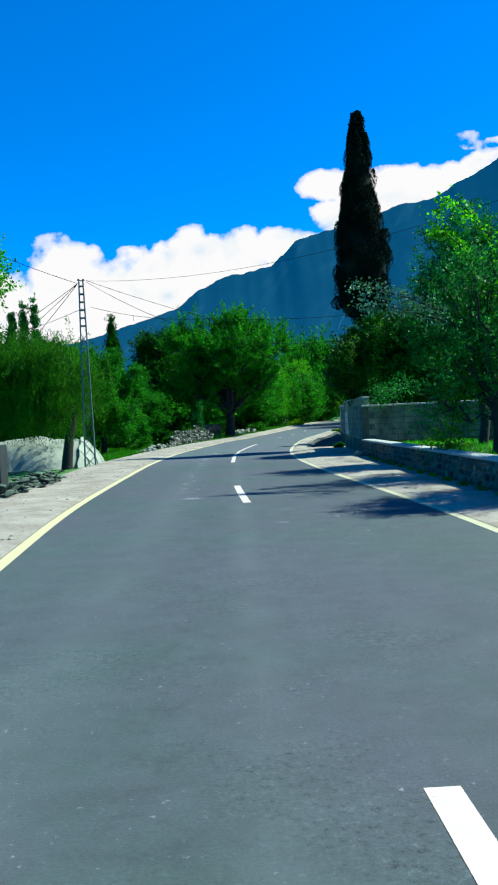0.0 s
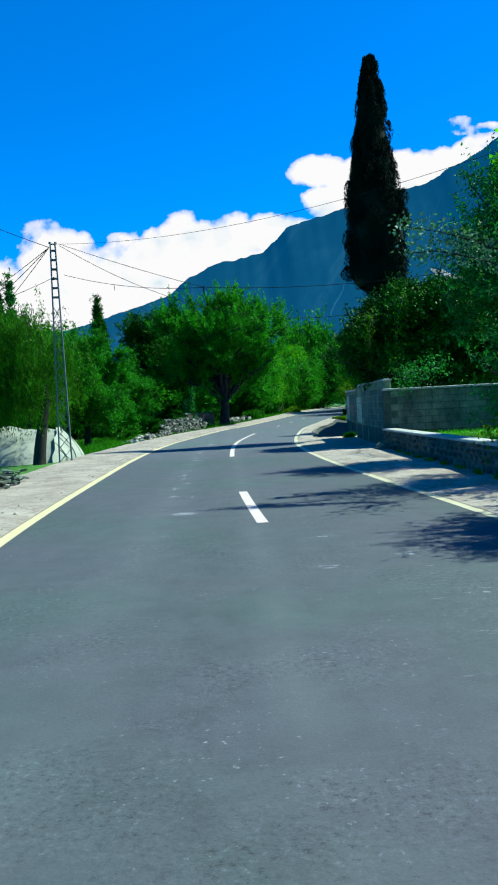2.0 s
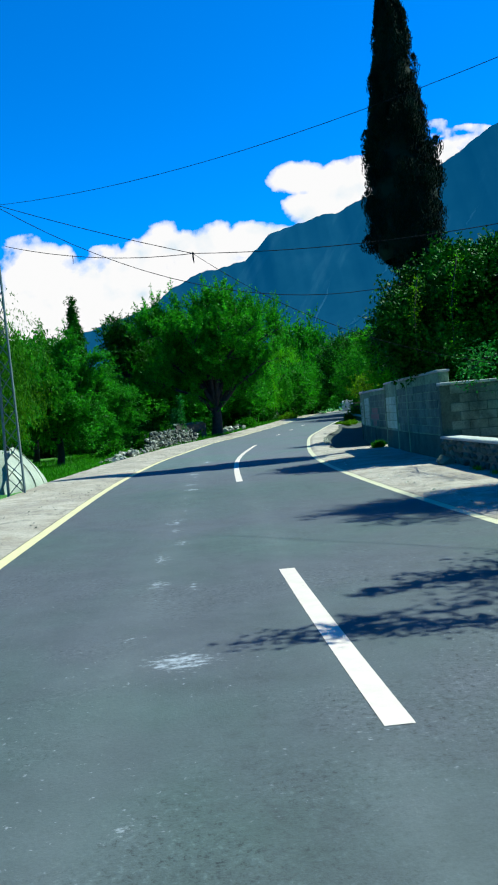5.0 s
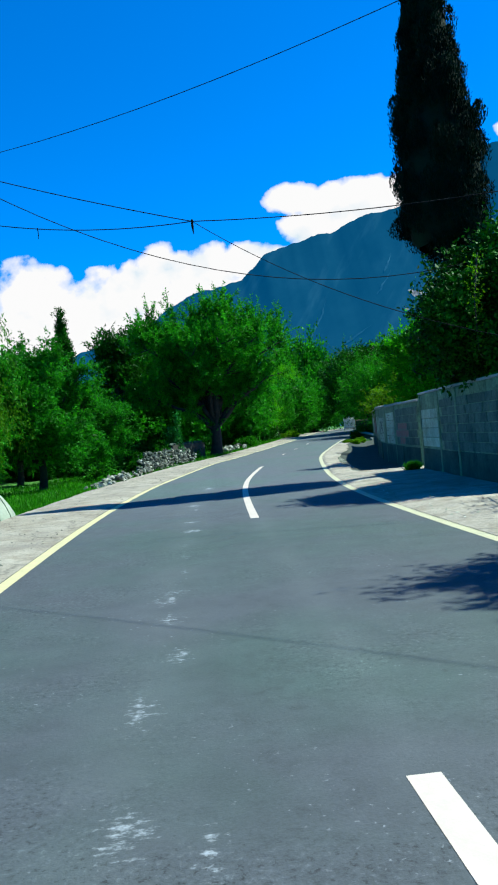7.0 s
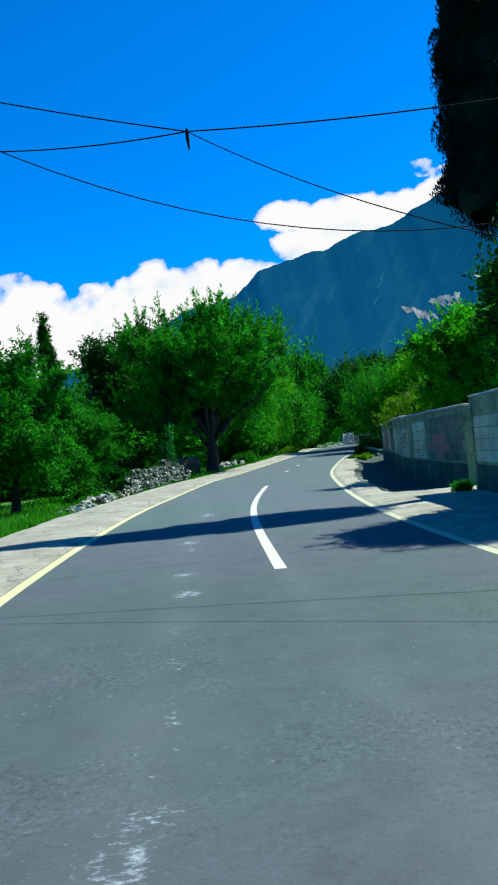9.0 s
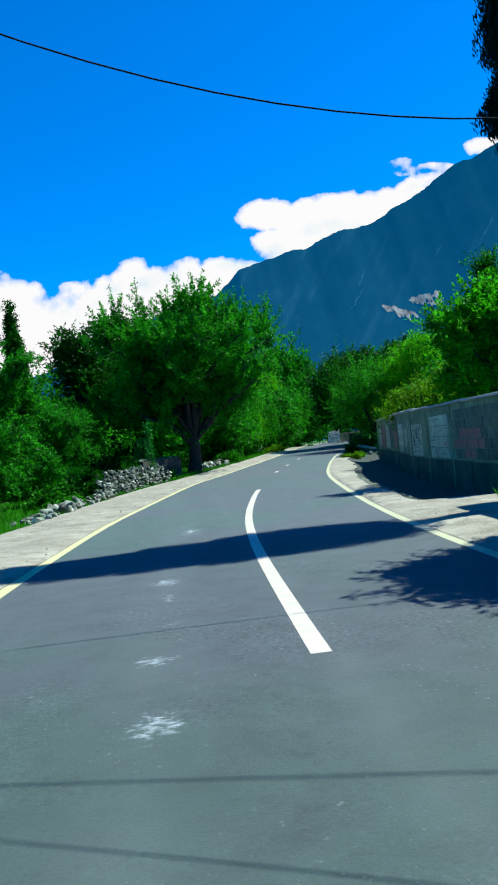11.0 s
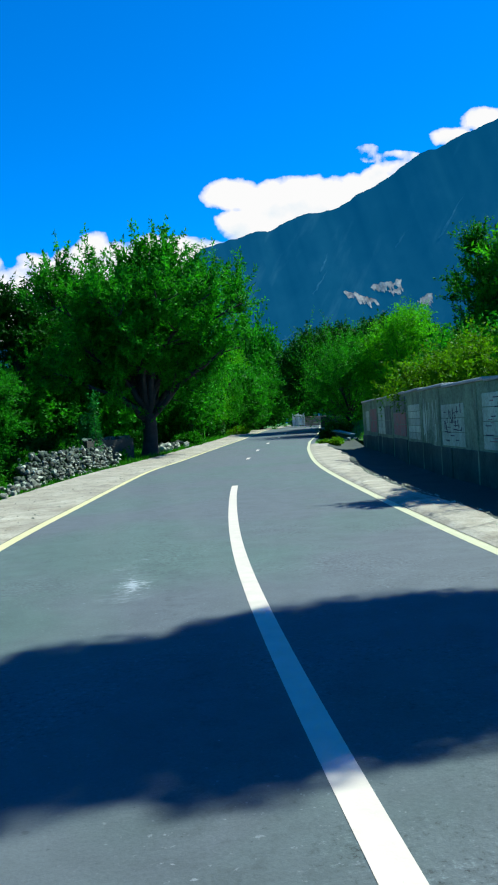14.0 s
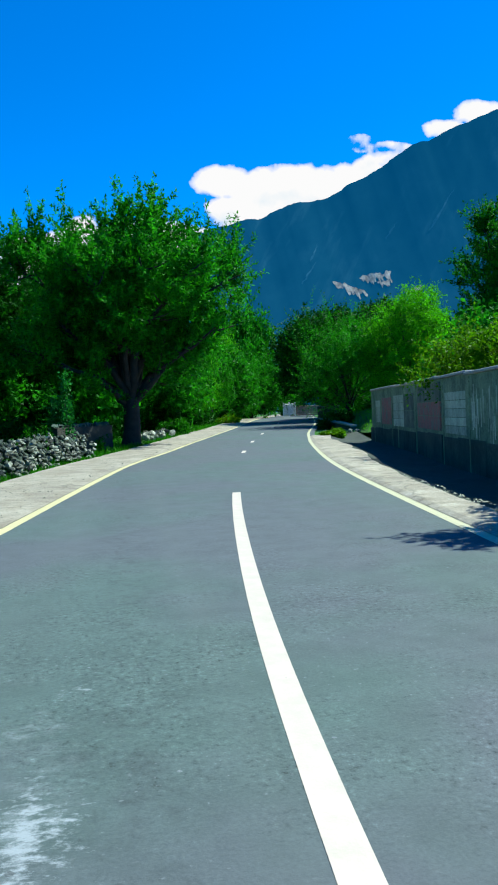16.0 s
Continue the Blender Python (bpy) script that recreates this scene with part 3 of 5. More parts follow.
def build_mountain():
    px = [-3500, -2200, -1300, -589, -435, -326, -194, -103, 6, 194, 286, 363, 480, 597, 689, 825, 990, 1157, 1277, 1551, 2000, 2600, 3400]
    pz = [250, 330, 340, 368, 410, 440, 480, 556, 598, 640, 732, 752, 778, 806, 846, 872, 962, 1060, 1116, 1230, 1370, 1460, 1300]
    xs = np.arange(-3500, 3401, 12.0)
    fs = np.linspace(0, 1, 70)
    X, F = np.meshgrid(xs, fs)
    top = np.interp(xs, px, pz)
    top = top + 32 * (fbm(xs / 70 + 50, xs * 0 + 7, 21, 5, 0.65) - 0.5) * np.clip((xs + 900) / 600, 0.3, 1)
    gully = spurs(X, F)
    Z = top[None] * F ** 1.15 - 40
    Y = 2250 + 750 * F + gully * 26 * np.sin(math.pi * np.clip(F, 0, 1)) ** 0.7
    v = np.stack([X, Y, Z], -1).reshape(-1, 3)
    i, j = np.meshgrid(np.arange(len(fs) - 1), np.arange(len(xs) - 1), indexing="ij")
    a = i * len(xs) + j
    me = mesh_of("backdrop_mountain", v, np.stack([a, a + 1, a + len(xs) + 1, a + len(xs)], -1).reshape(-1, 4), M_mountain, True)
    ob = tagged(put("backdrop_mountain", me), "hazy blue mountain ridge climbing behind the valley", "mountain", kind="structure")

    def face(x, z):
        f = ((z + 40) / np.interp(x, xs, top)) ** (1 / 1.15)
        g = spurs(x, f)
        return 2250 + 750 * f + g * 26 * np.sin(math.pi * np.clip(f, 0, 1)) ** 0.7

    def scar(x0, z0, x1, z1, drop, seed):
        """A scar of bare rock whose foot runs out in ragged chutes."""
        t = np.linspace(0, 1, 61)
        ends = np.sin(math.pi * t) ** 0.5
        x = x0 + (x1 - x0) * t
        z = z0 + (z1 - z0) * t + 22 * (fbm(t * 7 + 4, t * 0 + 1, seed) - 0.5)
        fall = drop * ends * np.clip(2.2 * fbm(t * 11 + 9, t * 0 + 5, seed + 3, 4, 0.7) - 0.45, 0.2, 1.4)
        X = np.stack([x, x + 0.06 * fall, x + 0.12 * fall])
        Z = np.stack([z + 0.25 * fall, z - 0.45 * fall, z - fall])
        a = (np.arange(2)[:, None] * 61 + np.arange(60)[None]).ravel()
        put("scree_scar", mesh_of("scree_scar", np.stack([X, face(X, Z) - 3, Z], -1).reshape(-1, 3), np.stack([a, a + 1, a + 62, a + 61], -1), M_scar), ob, None, "pale bare rock scar")

    def gully(x0, z0, x1, z1, wide, seed):
        """A pale runnel of scree that falls down the slope."""
        t = np.linspace(0, 1, 41)
        off = 14 * (fbm(t * 5 + 3, t * 0 + 2, seed, 4, 0.6) - 0.5)
        x, z = x0 + (x1 - x0) * t + off, z0 + (z1 - z0) * t
        w = wide * (0.15 + 0.85 * t) * (0.5 + fbm(t * 9 + 5, t * 0 + 8, seed + 2)) * np.sin(math.pi * np.clip(t, 0.03, 0.97)) ** 0.4
        X, Z = np.stack([x - w / 2, x + w / 2]), np.stack([z, z])
        a = np.arange(40)
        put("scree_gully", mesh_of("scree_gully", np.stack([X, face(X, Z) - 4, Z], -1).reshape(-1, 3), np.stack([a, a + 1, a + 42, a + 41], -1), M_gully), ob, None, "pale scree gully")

    for q in GULLIES:
        gully(*q)
    scar(752, 462, 862, 402, 44, 1)
    scar(850, 464, 966, 486, 38, 5)
    scar(990, 390, 1050, 425, 34, 8)
    scar(905, 442, 960, 452, 20, 12)


def build_clouds():
    X, Z = np.meshgrid(np.arange(-2600, 3000, 10.0), np.arange(300, 1900, 10.0))
    d = np.full_like(X, -1.0)
    for x, z, rx, rz, full in [(*e, 1.0) for e in ((-1150, 560, 300, 270), (-835, 700, 190, 300), (-690, 680, 190, 270), (-560, 640, 170, 250), (-420, 690, 150, 210), (-300, 760, 120, 170),
                         (-165, 900, 120, 132), (-60, 850, 100, 120), (110, 880, 150, 112), (290, 900, 180, 95), (430, 880, 140, 90), (-600, 520, 900, 270), (-100, 690, 500, 190),
                         (570, 1190, 160, 82), (790, 1150, 270, 100), (1000, 1190, 240, 100), (1190, 1200, 200, 100), (570, 1050, 110, 70), (700, 1020, 220, 110), (950, 1060, 260, 150),
                         (1150, 1120, 220, 150), (1320, 1230, 150, 80), (-1900, 450, 500, 200), (1980, 1560, 190, 70), (2500, 1600, 260, 90), (1780, 1470, 130, 60))] + [
                         (1290, 1395, 80, 50, 0.08), (1450, 1370, 140, 35, 0.12), (1430, 1300, 130, 60, 0.3), (-500, 890, 60, 30, 0.0)]:
        d = np.maximum(d, np.minimum(full, 1 - ((X - x) / rx) ** 2 - ((Z - z) / rz) ** 2))
    billow = fbm(X / 150 + 30, Z / 130 + 11, 41, 5, 0.55)
    lobes = 1 - np.abs(2 * fbm(X / 95 + 60, Z / 80 + 23, 45, 3, 0.5) - 1)
    dens = 0.46 + 0.75 * d + 0.85 * (billow - 0.5) + 0.32 * (lobes - 0.7)
    dens = np.where(d < -0.55, 0.0, dens)
    # lightness over the cloud, its shading made from noise
    thick = np.clip(0.35 + 1.1 * (fbm(X / 190 + 3, Z / 110 + 5, 51, 4) - 0.35) + 0.2 * d, 0, 1)
    nx = X.shape[1]
    i, j = np.meshgrid(np.arange(X.shape[0] - 1), np.arange(nx - 1), indexing="ij")
    a = i * nx + j
    me = mesh_of("backdrop_clouds", np.stack([X, 4000 + 0 * X, Z], -1).reshape(-1, 3), np.stack([a, a + 1, a + nx + 1, a + nx], -1).reshape(-1, 4), M_cloud)
    for name, values in (("cloud_body", dens), ("cloud_light", thick)):
        me.attributes.new(name, "FLOAT", "POINT").data.foreach_set("value", np.clip(values, 0, 1).astype(np.float32).ravel())
    ob = tagged(put("backdrop_clouds", me), "bank of white cumulus cloud behind the ridge", "clouds", kind="structure")
    ob.visible_shadow = False


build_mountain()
build_clouds()


# ---- trees ----
def unit(v):
    return v / (np.linalg.norm(v, axis=-1, keepdims=True) + 1e-9)


def leaves(name, P, A, length, width, rng, mat):
    """Leaves as small folded lozenges at the places P along the ways A."""
    n = len(P)
    B = unit(np.cross(A, rng.normal(size=(n, 3)) + np.array([0, 0, 0.8])))
    N = np.cross(A, B)
    L = (length * rng.uniform(0.6, 1.3, n))[:, None]
    W = (width * rng.uniform(0.6, 1.3, n))[:, None]
    mid = P + A * L * 0.45 + N * W * 0.18
    v = np.stack([P, mid + B * W * 0.5, P + A * L, mid - B * W * 0.5], 1).reshape(-1, 3)
    return mesh_of(name, v, np.arange(n * 4).reshape(-1, 4), mat)


def shoots(centres, outward, radius, count, per, rng, rise_up=0.5, droop=0.0):
    """Places and ways of leaves on shoots that spring from the clumps."""
    c = np.repeat(centres, count, 0)
    r = np.repeat(radius, count)[:, None]
    way = unit(np.repeat(outward, count, 0) * 0.55 + rng.normal(size=c.shape) * 0.75 + np.array([0, 0, rise_up]))
    start = c + rng.normal(size=c.shape) * r * 0.38
    u = np.tile(np.linspace(0.05, 1.0, per), len(c))[:, None]
    P = np.repeat(start, per, 0) + np.repeat(way * r * rng.uniform(0.5, 1.15, (len(c), 1)), per, 0) * u
    P[:, 2] -= droop * (u[:, 0] ** 2) * np.repeat(r[:, 0], per)
    P += rng.normal(size=P.shape) * 0.03
    A = unit(np.repeat(way, per, 0) * 0.5 + rng.normal(size=P.shape) * 0.8 + np.array([0, 0, -0.15]))
    return P, A


def tree(name, label, at, height, crown, base, trunk_r, leaf_mat, clumps=120, count=9, per=8, leaf=(0.2, 0.11), clump_r=0.75, seed=1, fork=0.3, lean=(0, 0), rise_up=0.5,
         droop=0.0, centre=(0, 0), limbs=16, group="", hollow=0.45, ragged=0.35, taper=0.0):
    """A tree on a tapered trunk that forks into limbs, with a crown (rx, ry) from base to height made of leafy shoots."""
    rng = np.random.default_rng(seed)
    rx, ry = crown
    rz, cz = (height - base) / 2, (height + base) / 2
    d = unit(rng.normal(size=(clumps, 3)))
    ph = rng.uniform(0, 6.28, 6)
    lump = 1 + ragged * (np.sin(3 * np.arctan2(d[:, 1], d[:, 0]) + ph[0] + 2.5 * d[:, 2]) * 0.5 + np.sin(5 * d[:, 2] + ph[1]) * 0.3 + rng.normal(size=clumps) * 0.35)
    rad = (hollow + (1 - hollow) * rng.random(clumps) ** 0.55) * lump
    C = d * rad[:, None] * np.array([rx, ry, rz]) + np.array([centre[0], centre[1], cz])
    C[:, 2] = np.clip(C[:, 2], base * 0.9, height)
    C[:, :2] *= (1 - taper * np.clip((C[:, 2:] - base) / (height - base), 0, 1))
    root = thing(name, label, "tree", at, 0, group)
    # trunk and limbs
    ft = max(0.8, height * fork)
    tp = np.array([[lean[0] * s, lean[1] * s, -0.15 + s * (ft + 0.15)] for s in np.linspace(0, 1, 7)])
    tp[1:-1, :2] += rng.normal(size=(5, 2)) * trunk_r * 0.25
    trunk = put("trunk", mesh_of("trunk", *tube(tp, np.linspace(trunk_r * 1.25, trunk_r * 0.8, 7) + np.array([trunk_r * 0.25, 0, 0, 0, 0, 0, 0]), 10), M_bark, True), root)
    order = rng.permutation(clumps)[:limbs]
    for k, i in enumerate(order):
        a = tp[-1 - (k % 3)] if k > 3 else tp[-1]
        b = C[i]
        m = (a + b) / 2 + np.array([0, 0, 0.12 * np.linalg.norm(b - a)]) * rng.uniform(0.2, 1.2) + rng.normal(size=3) * 0.12
        t = np.linspace(0, 1, 7)[:, None]
        pts = a * (1 - t) ** 2 + 2 * m * t * (1 - t) + b * t ** 2
        r0 = trunk_r * (0.62 if k < 4 else 0.38)
        pieces = [tube(pts, np.linspace(r0, r0 * 0.18, 7), 6)]
        for q in range(3):
            s = pts[rng.integers(2, 6)]
            e = C[np.argsort(np.linalg.norm(C - s, axis=1))[rng.integers(1, 7)]]
            pieces.append(tube(np.linspace(s, e, 4) + np.array([[0, 0, 0], [0, 0, 0.1], [0, 0, 0.08], [0, 0, 0]]), np.linspace(r0 * 0.3, r0 * 0.07, 4), 4))
        put("limb", mesh_of("limb", *joined(pieces), M_bark, True), trunk)
    outward = unit(C - np.array([centre[0], centre[1], cz - rz * 0.3]))
    P, A = shoots(C, outward, np.full(clumps, clump_r) * rng.uniform(0.7, 1.3, clumps), count, per, rng, rise_up, droop)
    put("crown", leaves("crown", P, A, leaf[0], leaf[1], rng, leaf_mat), root)
    return root


def weeping(name, label, at, height, crown, trunk_r, leaf_mat, strands=420, per=44, seed=2, lean=(0.5, 0.0), low=1.2, group="", leaf=(0.17, 0.045), shift=0.0):
    """A willow: limbs arch out of a leaning trunk and leafy strands hang from them."""
    rng = np.random.default_rng(seed)
    root = thing(name, label, "tree", at, 0, group)
    tp = np.array([[lean[0] * s ** 1.5, lean[1] * s, -0.15 + s * (height * 0.42)] for s in np.linspace(0, 1, 8)])
    trunk = put("trunk", mesh_of("trunk", *tube(tp, np.linspace(trunk_r * 1.4, trunk_r * 0.8, 8), 9), M_bark, True), root)
    tips = []
    for k in range(14):
        az = k * 2.4 + rng.normal() * 0.3
        rr = rng.uniform(0.45, 1.0)
        b = np.array([math.cos(az) * crown[0] * rr + lean[0] + shift, math.sin(az) * crown[1] * rr, height * rng.uniform(0.72, 0.95)])
        t = np.linspace(0, 1, 8)[:, None]
        m = (tp[-1] + b) / 2 + np.array([0, 0, height * 0.14])
        pts = tp[-1] * (1 - t) ** 2 + 2 * m * t * (1 - t) + b * t ** 2
        put("limb", mesh_of("limb", *tube(pts, np.linspace(trunk_r * 0.5, trunk_r * 0.1, 8), 6), M_bark, True), trunk)
        tips.append(pts[2:])
    tips = np.concatenate(tips)
    S = tips[rng.integers(0, len(tips), strands)] + rng.normal(size=(strands, 3)) * np.array([0.45, 0.45, 0.25])
    out = unit(S * np.array([1, 1, 0]) - np.array([lean[0], 0, 0]))
    drop = np.clip((S[:, 2] - low) * rng.uniform(0.2, 1.0, strands) ** 1.2, 0.4, 9)
    u = np.tile(np.linspace(0, 1, per), strands)
    P = np.repeat(S, per, 0) + np.repeat(out, per, 0) * (np.sqrt(u) * 0.55)[:, None]
    P[:, 2] -= np.repeat(drop, per) * u ** 1.25
    sway = np.repeat(rng.normal(size=(strands, 3)) * 0.15, per, 0)
    P += sway * (u ** 2)[:, None] + rng.normal(size=P.shape) * 0.05
    A = unit(rng.normal(size=P.shape) * 0.45 + np.array([0, 0, -1.0]))
    put("crown", leaves("crown", P, A, leaf[0], leaf[1], rng, leaf_mat), root)
    return root


def limbed_tree(name, label, at, height, crown, base, fork, trunk_r, leaf_mat, limbs=10, twigs=11, shoots_per=15, per=60, leaf=(0.17, 0.09), seed=1, centre=(0, 0), group="", reach=(0.6, 1.5), spread=0.075, up=0.55, flat=0.40, low=3, droop=0.0, steep=0.35, even=0.88):
    """An open tree: limbs climb out of a fork, carry side branches, and those carry leafy shoots."""
    rng = np.random.default_rng(seed)
    root = thing(name, label, "tree", at, 0, group)
    tp = np.array([[0.12 * math.sin(2.5 * s), 0, -0.15 + s * (fork + 0.15)] for s in np.linspace(0, 1, 8)])
    trunk = put("trunk", mesh_of("trunk", *tube(tp, trunk_r * np.array([1.5, 1.2, 1.08, 1.02, 1.0, 0.98, 0.98, 0.9]), 12), M_bark, True), root)
    S, D, R = [], [], []
    for k in range(limbs):
        az = k * 2.39996 + rng.normal() * 0.15
        rr = math.sqrt((k + 0.6) / limbs)
        b = np.array([centre[0] + math.cos(az) * crown[0] * rr, centre[1] + math.sin(az) * crown[1] * rr, base + (height - base) * (1 - flat * rr ** 2.6) * (rng.uniform(even, 1.0) if k % low else rng.uniform(0.15, 0.5))])
        a = tp[-1] if k % 3 else tp[-2]
        m = a + (b - a) * np.array([steep, steep, 0.62]) + rng.normal(size=3) * 0.3
        t = np.linspace(0, 1, 10)[:, None]
        pts = a * (1 - t) ** 2 + 2 * m * t * (1 - t) + b * t ** 2
        pts[1:-1] += rng.normal(size=(8, 3)) * 0.08
        r0 = trunk_r * rng.uniform(0.36, 0.55)
        pieces = [tube(pts, np.linspace(r0, r0 * 0.15, 10), 7)]
        tangent = unit(np.gradient(pts, axis=0))
        for j in range(twigs):
            q = rng.uniform(0.38, 1.0)
            i = int(q * 9)
            w = unit(tangent[i] * 0.7 + rng.normal(size=3) * 0.75 + np.array([0, 0, 0.25]))
            ln = rng.uniform(0.9, 2.3) * (1.25 - 0.5 * q) * height / 12
            e = pts[i] + w * ln + np.array([0, 0, 0.12 * ln])
            pieces.append(tube([pts[i], pts[i] + w * ln * 0.5, e], [r0 * 0.28, r0 * 0.16, r0 * 0.05], 5))
            u = rng.uniform(0.25, 1.0, shoots_per)[:, None]
            S.append(pts[i] + (e - pts[i]) * u)
            D.append(unit(w * 0.75 + rng.normal(size=(shoots_per, 3)) * 0.6 + np.array([0, 0, up])))
            R.append(rng.uniform(*reach, shoots_per) * height / 12)
        put("limb", mesh_of("limb", *joined(pieces), M_bark, True), trunk)
    S, D, R = np.concatenate(S), np.concatenate(D), np.concatenate(R)
    u = rng.random((len(S), per))
    P = S[:, None] + D[:, None] * (u * R[:, None])[..., None] + rng.normal(size=(len(S), per, 3)) * (spread * (1.3 - u))[..., None]
    P[..., 2] -= droop * u ** 2 * R[:, None]
    A = unit(D[:, None] * 0.5 + rng.normal(size=P.shape) * 0.7)
    put("crown", leaves("crown", P.reshape(-1, 3), A.reshape(-1, 3), leaf[0], leaf[1], rng, leaf_mat), root)
    return root


def cypress(at, height, base, r):
    """A column of upright plumes round a thin trunk, rounded off below."""
    rng = np.random.default_rng(77)
    root = thing("cypress_tree", "tall dark columnar cypress standing behind the roadside wall", "tree", at)
    pts = np.array([[0, 0, -0.2 + s * (height - 0.8)] for s in np.linspace(0, 1, 8)])
    put("trunk", mesh_of("trunk", *tube(pts, np.linspace(0.3, 0.05, 8), 9), M_bark, True), root)

    def radius(f):
        return r * np.interp(f, [0, 0.04, 0.12, 0.25, 0.45, 0.65, 0.82, 0.93, 1.0], [0.62, 0.90, 1.0, 1.0, 0.78, 0.53, 0.29, 0.11, 0.0])
    n = 380
    f = rng.random(n) ** 0.95
    az = rng.random(n) * 6.283
    rr = radius(f) * rng.uniform(0.58, 1.08, n) * (1 + 0.06 * np.sin(az * 5 + f * 60))
    C = np.stack([np.cos(az) * rr, np.sin(az) * rr, base + f * (height - base)], 1)
    out = np.stack([np.cos(az), np.sin(az), 0 * az], 1)
    # each plume: an upright flame of small scale-leaves
    k = 560
    t = rng.random((n, k)) ** 0.8
    ln = np.minimum(rng.uniform(0.6, 1.25, n), 0.35 + (height - C[:, 2]))[:, None]
    w = 0.20 * (0.35 + 0.65 * np.clip(1.1 - f, 0, 1))[:, None] * np.sin(math.pi * np.clip(t * 0.92 + 0.06, 0, 1)) ** 0.8
    P = C[:, None] + np.stack([np.clip(rng.normal(size=(n, k)), -1.3, 1.3) * w, np.clip(rng.normal(size=(n, k)), -1.3, 1.3) * w, t * ln - 0.45], -1) + out[:, None] * (t * 0.10 * ln)[..., None]
    A = unit(out[:, None] * 0.15 + rng.normal(size=(n, k, 3)) * 0.25 + np.array([0, 0, 1.0]))
    put("crown", leaves("crown", P.reshape(-1, 3), A.reshape(-1, 3), 0.11, 0.028, rng, L_cypress), root)
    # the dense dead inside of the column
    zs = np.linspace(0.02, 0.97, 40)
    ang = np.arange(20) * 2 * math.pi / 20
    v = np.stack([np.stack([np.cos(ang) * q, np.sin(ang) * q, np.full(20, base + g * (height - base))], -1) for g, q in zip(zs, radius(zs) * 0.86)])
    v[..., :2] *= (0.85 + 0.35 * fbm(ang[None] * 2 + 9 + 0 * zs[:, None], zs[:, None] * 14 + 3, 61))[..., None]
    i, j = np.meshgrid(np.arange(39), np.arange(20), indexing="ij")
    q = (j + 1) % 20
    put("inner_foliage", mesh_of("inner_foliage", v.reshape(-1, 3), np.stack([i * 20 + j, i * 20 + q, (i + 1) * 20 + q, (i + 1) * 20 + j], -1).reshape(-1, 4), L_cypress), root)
    root.matrix_basis = pose(*at, -4.8, 0.9) @ Matrix.Diagonal((1.0, 1.04, 1.0, 1.0))
    return root


# ---- the trees, where they stand ----
def gz(x, y):
    """Height of the ground beside the road."""
    out = max(LEFT(y) - 2.3 - x, x - RIGHT(y) - 2.4, 0.0)
    return float(rise(y)) - 0.12 + (-0.30 if x < 0 else 0.25) * min(out / 6, 1.0)


def on(x, y):
    return (x, y, gz(x, y))


cypress((5.93, 34.8, 0.1), 15.4, 5.75, 1.12)
limbed_tree("roadside_tree", "large spreading broadleaf tree with a forked dark trunk beside the road", (-0.42, 71.8, float(rise(71.8))), 10.75, (6.5, 5.8), 3.7, 2.3, 0.40, L_broad,
            34, 12, 8, 70, (0.21, 0.085), 5, (0.3, 0.4), reach=(0.9, 2.6), spread=0.10, up=0.95, steep=0.2, even=0.72, flat=0.36)
tree("wall_tree", "dense dark-leaved tree overhanging the roadside wall", (6.65, 30.8, 0.0), 5.15, (3.55, 2.4), 2.0, 0.2, L_glossy, 330, 62, 15, (0.112, 0.066), 0.46, 9, 0.4, ragged=0.16, hollow=0.25, taper=0.5)
limbed_tree("garden_tree", "grey-green tree with thin dark branches behind the low wall", (5.45, 17.0, 0.3), 4.7, (1.7, 1.6), 1.0, 1.1, 0.10, L_olive, 15, 10, 8, 11, (0.09, 0.046), 15, (-0.1, 0),
            reach=(0.8, 2.0), spread=0.05, up=0.2, flat=0.35, low=2)
garden_tree = tree("garden_tree", "thin-leaved green tree behind the garden wall", (6.95, 22.2, 0.3), 6.7, (1.7, 1.1), 2.2, 0.12, L_olive, 180, 17, 13, (0.10, 0.05), 0.5, 16, 0.4, ragged=0.35, group="garden trees")
# unseen copy beside the view, added for the shadow streaks on the road
copy_thing(garden_tree, pose(6.6, 13.4, 0.3, 0, 0, 70)).scale = (0.85, 0.85, 0.85)
limbed_tree("garden_tree", "dark-trunked tree with bare arching branches behind the low wall", (6.0, 18.2, 0.3), 4.4, (1.5, 1.4), 2.2, 2.0, 0.13, L_dark, 11, 10, 5, 9, (0.09, 0.05), 19, reach=(0.8, 1.8), spread=0.05, up=0.1, flat=0.4, droop=0.3)
# orchard trees on the left
ORCHARD = "leafy green orchard tree standing in the grass"
orchard = limbed_tree("orchard_tree", ORCHARD, on(-8.6, 50), 6.7, (3.1, 3.0), 1.9, 1.5, 0.17, L_orchard, 24, 13, 15, 28, (0.15, 0.06), 21, group="orchard trees", reach=(0.9, 2.0), spread=0.06, up=0.25,
                      flat=0.55, low=2, droop=0.25)
for x, y, s, turn in ((-11.5, 44.5, 0.95, 80), (-15.5, 52, 1.15, 200), (-7.2, 58, 0.72, 140), (-12.5, 62, 1.1, 30), (-19, 46, 1.0, 300)):
    copy_thing(orchard, pose(*on(x, y), 0, 0, turn)).scale = (s, s, s)
weeping("willow_tree", "drooping willow with yellow-green hanging strands over the tent", on(-6.95, 31.3), 5.9, (2.7, 1.5), 0.17, L_willow, 2300, 64, 3, (0.38, 0.1), 1.25, "", (0.105, 0.03), -2.1)
weeping("willow_tree", "yellowing willow standing behind the lattice pole", on(-10.0, 41.5), 5.3, (1.25, 1.2), 0.15, L_straw, 760, 54, 13, (0.3, 0.1), 1.6, "", (0.11, 0.035), 0.0)
